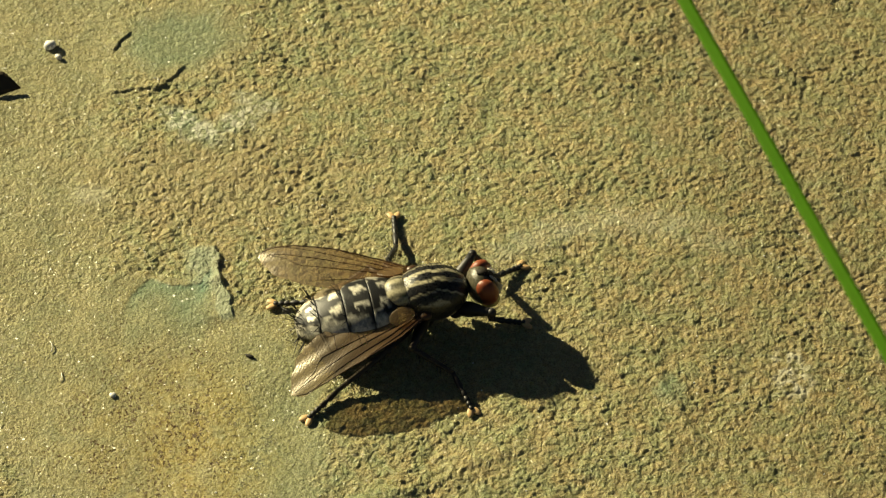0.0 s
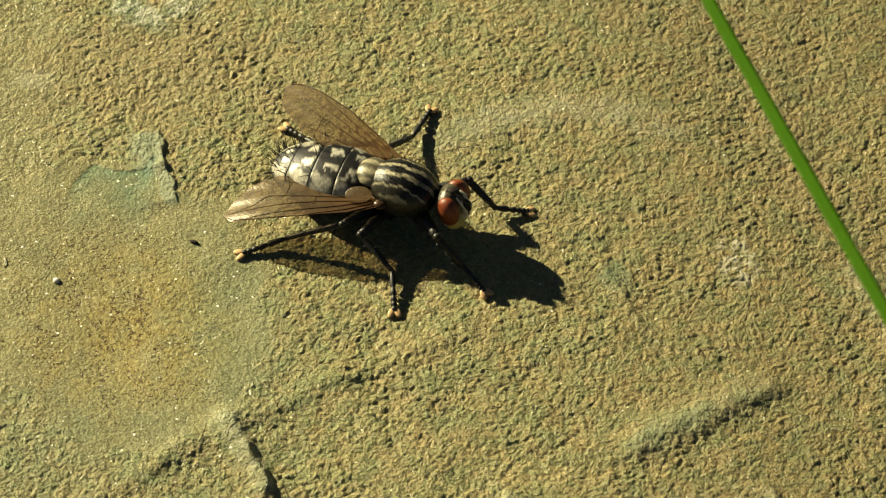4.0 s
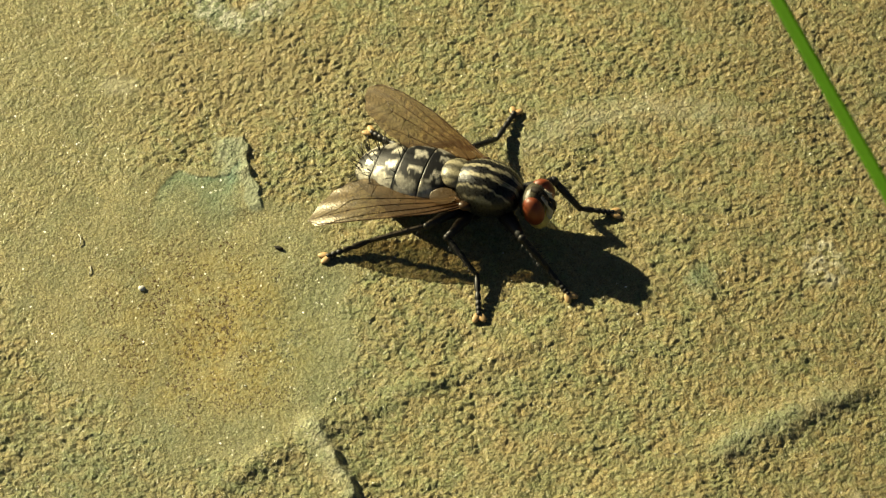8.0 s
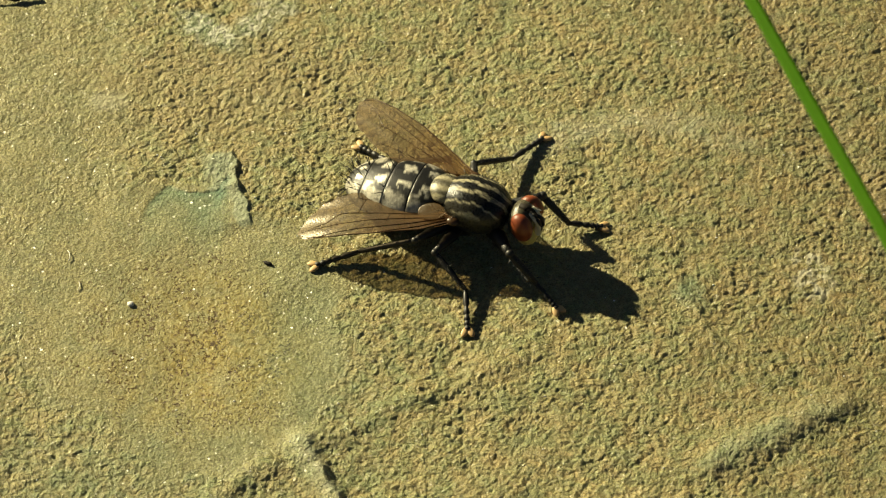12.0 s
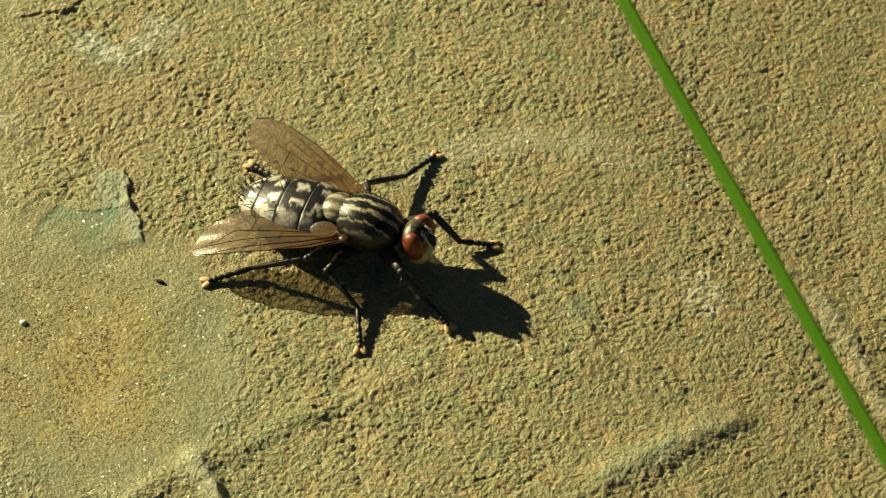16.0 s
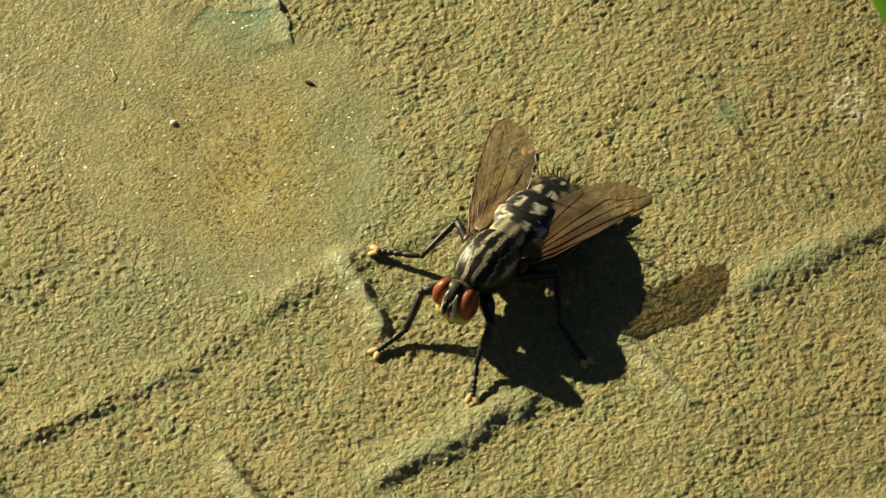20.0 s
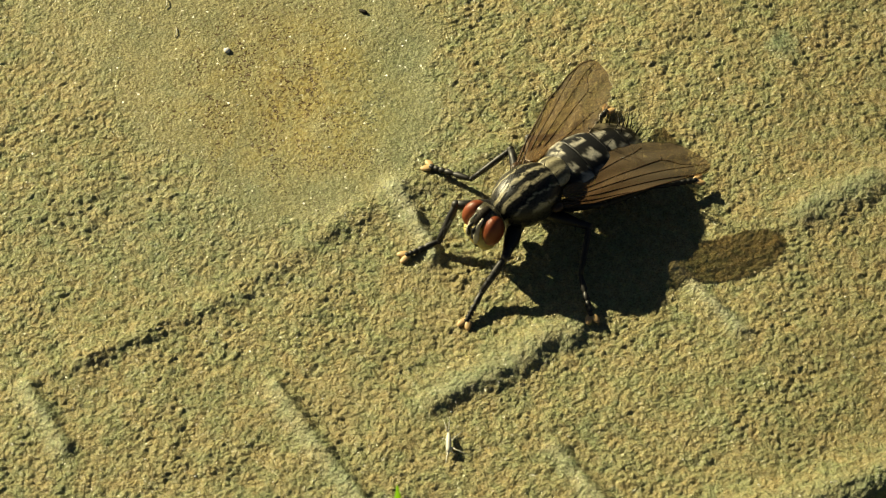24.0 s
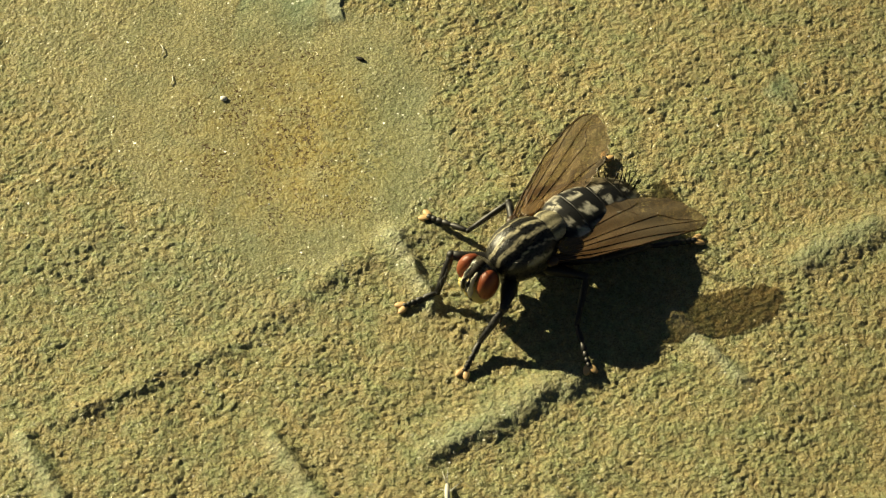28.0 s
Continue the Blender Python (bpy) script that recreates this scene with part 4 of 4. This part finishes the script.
def aim(origin, target, hint=(0, 0, 1)):
    """A pose at origin whose x axis points at target."""
    x = (Vector(target) - Vector(origin)).normalized()
    y = Vector(hint).cross(x).normalized()
    z = x.cross(y)
    m = Matrix((x, y, z)).transposed().to_4x4()
    m.translation = origin
    return m


def leg_pose(name, t):
    """Poses of thigh, shin and foot in the fly's space, in millimetres."""
    a, b, c = LEG_SIZES[name[1]]
    s = 1 if name[0] == "L" else -1
    hx, hy, hz = HIPS[name[1]]
    hip = Vector((hx, s * hy, hz))
    foot = stand_at(t).inverted() @ foot_at(name, t)
    flat = Vector((hip.x - foot.x, hip.y - foot.y, 0))
    back = flat.normalized()
    if name == "LM":
        back = Matrix.Rotation(radians(-9), 3, "Z") @ back
    foot = foot + back * 0.28
    ankle = foot + back * c * 0.95 + Vector((0, 0, 0.42))
    d = ankle - hip
    lim = (a + b) * 0.985
    if d.length > lim:
        ankle = hip + d.normalized() * lim
        d = ankle - hip
    if d.length < 1.2:
        ankle = hip + d.normalized() * 1.2
        d = ankle - hip
    n = d.length
    k = (a * a - b * b + n * n) / (2 * n)
    hgt = math.sqrt(max(0.0, a * a - k * k))
    u = d.normalized()
    up = (Vector((0, 0, 1)) - u * u.z).normalized()
    out = Vector((0, s, 0))
    lean_x, lean_y, _ = KNEE_LEAN[name[1]]
    pull = Vector((lean_x, 0, 0)) + (0.25 + lean_y) * out
    lean = (up + pull - u * pull.dot(u)).normalized()
    knee = hip + u * k + lean * hgt
    m1 = aim(hip, knee, lean)
    m2 = aim(knee, ankle, lean)
    m3 = aim(ankle, foot, (0, 0, 1))
    return m1, m2, m3


FLY_RISE = 0.0
FOOT_REST = 0.12


def in_metres(m):
    m = m.copy()
    m.translation = m.translation * MM
    return m


# how far each wing tip is let down and its outer side lifted, in degrees
WING_DROP = {1: [(0, 0.0, 0.0), (17.5, 0.0, 0.0), (18.5, 0.0, 0.0), (19.2, 0.0, 2.0), (28.0, 0.0, 2.0)],
             -1: [(0, 8.0, 0.0), (17.5, 8.0, 0.0), (18.5, 3.0, 0.0), (19.0, 0.0, 0.0), (28.0, 0.0, 0.0)]}


def wing_pose(s, t):
    (drop, lift, _), _, _ = between(WING_DROP[s], t)
    base = Matrix.Translation((WING_BASE.x, s * WING_BASE.y, WING_BASE.z))
    return base @ Matrix.Rotation(radians(-drop), 4, "Y") @ Matrix.Rotation(radians(s * lift), 4, "X") @ base.inverted()


def fly_times():
    ts = {0.0, 28.0}
    for lo, hi in ((0.0, 2.7), (11.4, 12.3), (17.3, 25.1)):
        ts |= {round(lo + 0.1 * i, 1) for i in range(int(round((hi - lo) * 10)) + 1)}
    ts |= {3.0, 8.0, 11.0, 26.5}
    return sorted(ts)


def motions():
    ts = fly_times()
    x, y, z = (Vector(BLADE[0]) * MM)
    walk(long_grass, [(t, pose(x, y, z, 0, math.degrees(d / 83.0), 0)) for t, d in SWAY])
    walk(fly, [(t, in_metres(stand_at(t))) for t in ts])
    for s, wing in wings.items():
        walk(wing, [(t, in_metres(wing_pose(s, t))) for t in ts])
    for name, (leg, tibia, tarsus, pads) in legs.items():
        poses = [(t, *leg_pose(name, t)) for t in ts]
        walk(leg, [(t, in_metres(m1)) for t, m1, m2, m3 in poses])
        walk(tibia, [(t, in_metres(m1.inverted() @ m2)) for t, m1, m2, m3 in poses])
        walk(tarsus, [(t, in_metres(m1.inverted() @ m3)) for t, m1, m2, m3 in poses])
        for k, pad in zip((-1, 1), pads):
            c = LEG_SIZES[name[1]][2]
            spread = Matrix.Translation((c, 0, 0)) @ Matrix.Rotation(radians(k * 24), 4, "Z") @ Matrix.Translation((-c, 0, 0))
            walk(pad, [(t, in_metres(m1.inverted() @ m3 @ spread)) for t, m1, m2, m3 in poses])


# ---- grass ----
def grass_blade(points, width, twist=0.0):
    """A creased blade along points in millimetres, with a little thickness."""
    pts = [Vector(p) for p in points]
    verts, faces = [], []
    n = len(pts)
    for i, p in enumerate(pts):
        d = (pts[min(i + 1, n - 1)] - pts[max(i - 1, 0)]).normalized()
        side = d.cross(Vector((math.sin(twist) * 0.6, -0.6, 0.8))).normalized()
        up = side.cross(d)
        q = i / (n - 1)
        w = width * min(1.0, (1 - q) * 5 + 0.05) * 0.5
        for sx, uz in ((-1, 0.05), (-0.5, 0.03), (0, 0.0), (0.5, 0.03), (1, 0.05), (0.5, -0.06), (0, -0.1), (-0.5, -0.06)):
            verts.append(p + side * w * sx + up * w * uz)
    for i in range(n - 1):
        for k in range(8):
            k2 = (k + 1) % 8
            faces.append((i * 8 + k, i * 8 + k2, (i + 1) * 8 + k2, (i + 1) * 8 + k))
    faces.append(tuple(range(7, -1, -1)))
    faces.append(tuple((n - 1) * 8 + k for k in range(8)))
    return verts, faces


def arch(y0, y1, n=24):
    """The long blade's nearly straight line over the stone."""
    return [(9.08 - 0.3803 * y - 0.000115 * y * y, y, 45.0) for y in np.linspace(y0, y1, n)]


BLADE = [(47.0, -98.0, -38.0), (45.5, -95.0, 0.0), (42.0, -88.0, 28.0), (37.5, -78.0, 41.0)] + arch(-66.0, 52.0)
long_grass = tagged(new("wild_grass"), "long thin green grass arching over the stone", "grass")
part("blade", grass_blade([Vector(q) - Vector(BLADE[0]) for q in BLADE], 0.70), GRASS, long_grass)
long_grass.location = Vector(BLADE[0]) * MM
SWAY = [(0, -0.11), (3.0, 0.40), (6.0, 0.09), (7.5, 0.12), (9.0, 0.45), (11.0, 0.41), (12.0, 0.30), (15.0, 0.24), (16.0, -0.28), (17.0, -0.07), (18.0, -0.28), (18.5, -0.34), (19.0, -0.9), (20.0, -0.5), (21.0, 0.4), (28.0, 0.4)]


def sprout(x, y, z, height, width, lean):
    pts = [(x + lean[0] * q * q, y + lean[1] * q * q, z + height * q) for q in np.linspace(0, 1, 9)]
    return grass_blade(pts, width, 0.4)


tagged(part("grass_shoot", sprout(-6.4, -47.6, -3.4, 14.1, 1.5, (-0.4, 5.4)), SHOOT, None), "short pointed bright green grass shoot beside the slab", "grass shoot")
tagged(part("grass_shoot", sprout(26.8, -44.0, -3.4, 15.8, 0.62, (-2.9, 10.9)), SHOOT, None), "slender green grass shoot growing at the slab edge", "grass shoot")


# ---- crumbs on the stone ----
def crumb(name, x, y, r, mat, label, category, squash=(1, 1, 0.8), turn=0.0):
    def rough(v):
        return v * (1 + 0.22 * noise.noise(v * (1.6 / r) + Vector((x, y, 0))))
    geo = blob((0, 0, 0), (r * squash[0], r * squash[1], r * squash[2]), 10, 12, rough)
    ob = part(name, geo, mat, None)
    ob.matrix_world = pose(x * MM, y * MM, (height_at(x, y) + r * squash[2] * 0.6) * MM, 0, 0, turn)
    return tagged(ob, label, category)


crumb("sand_grain", -18.6, -3.15, 0.21, WHITE, "tiny white sand grain on smooth stone", "sand grain", (1, 1, 0.55))
crumb("sand_grain", -24.2, 26.6, 0.42, WHITE, "white angular grit crumb on the stone", "sand grain", (1, 0.8, 0.8), 40)
crumb("sand_grain", -23.6, 25.6, 0.26, WHITE, "small white grit crumb beside a larger one", "sand grain", (1, 0.7, 0.7), -30)
crumb("dark_crumb", -10.2, 0.0, 0.16, DARKBIT, "tiny dark crumb lying on smooth stone", "crumb", (2.0, 0.8, 0.7), -25)


LEAF = plain("dry_leaf", (0.05, 0.038, 0.022), 0.7, vary=0.4, scale=2)
leaf = part("dry_leaf", grass_blade([(-9.0, 0.6, 0.6), (-6.0, 0.5, 0.9), (-3.0, 0.2, 0.8), (-1.2, 0.1, 0.5), (0, 0, 0.25)], 1.6), LEAF, None)
leaf.matrix_world = pose(-25.9 * MM, 22.6 * MM, height_at(-25.9, 22.6) * MM)
tagged(leaf, "narrow dark dry leaf tip lying on the stone", "leaf")


def fluff():
    geos = [tube([(0, 0.95, 0.25), (0.02, 0.3, 0.35), (0.05, -0.5, 0.32), (-0.02, -0.8, 0.2)], [0.07, 0.17, 0.19, 0.08], 8)]
    for p, q in (((0, 0.7, 0.3), (0.05, 1.9, 0.6)), ((0, 0.7, 0.3), (-0.35, 1.7, 0.5)), ((0.05, 0.0, 0.35), (1.0, 0.8, 0.6)), ((0.05, -0.3, 0.35), (1.5, -1.0, 0.2)),
                 ((0, -0.6, 0.3), (-0.15, -1.6, 0.2)), ((0, -0.5, 0.3), (0.6, -0.9, 0.25)), ((0, 0.2, 0.3), (-0.5, 0.4, 0.3))):
        geos.append(spike(p, q, 0.05, 5))
    return join(*geos)


tuft = part("seed_fluff", fluff(), FIBRE, None)
tuft.matrix_world = pose(-4.3 * MM, -32.5 * MM, height_at(-4.3, -32.5) * MM) @ Matrix.Scale(0.9, 4)
tagged(tuft, "tiny white branching seed fluff lying on stone", "seed fluff")


def fibre(x, y, pts, label):
    ob = part("plant_fibre", tube([(a, b, c) for a, b, c in pts], [0.03] * len(pts), 5), FIBRE, None)
    ob.matrix_world = pose(x * MM, y * MM, height_at(x, y) * MM)
    return tagged(ob, label, "fibre")


fibre(-22.6, 0.2, [(0, 0, 0.06), (0.08, 0.3, 0.12), (0.02, 0.65, 0.12), (-0.12, 0.9, 0.06)], "tiny pale curved fibre on smooth stone")
fibre(-21.9, -2.1, [(0, 0, 0.05), (0.10, 0.3, 0.1), (0.05, 0.7, 0.05)], "tiny pale curved fibre on smooth stone")
fibre(21.9, -32.4, [(-0.3, 0.3, 0.1), (0.0, 0.0, 0.2), (0.25, -0.2, 0.1)], "tiny pale fibre lying on the slab lip")


def loose_grit(n):
    geos = []
    for i in range(n):
        x, y, r = random.uniform(-31, 33), random.uniform(-39, 31), random.uniform(0.025, 0.06)
        z = height_at(x, y, 0.05)
        geos.append(blob((x, y, z + r * 0.05), (r * random.uniform(0.8, 1.5), r, r * 0.7), 4, 6))
    return join(*geos)


tagged(part("loose_grit", loose_grit(170), WHITE, None, smooth=False), "scattered tiny pale grit specks on the stone", "grit", kind="stuff")

motions()
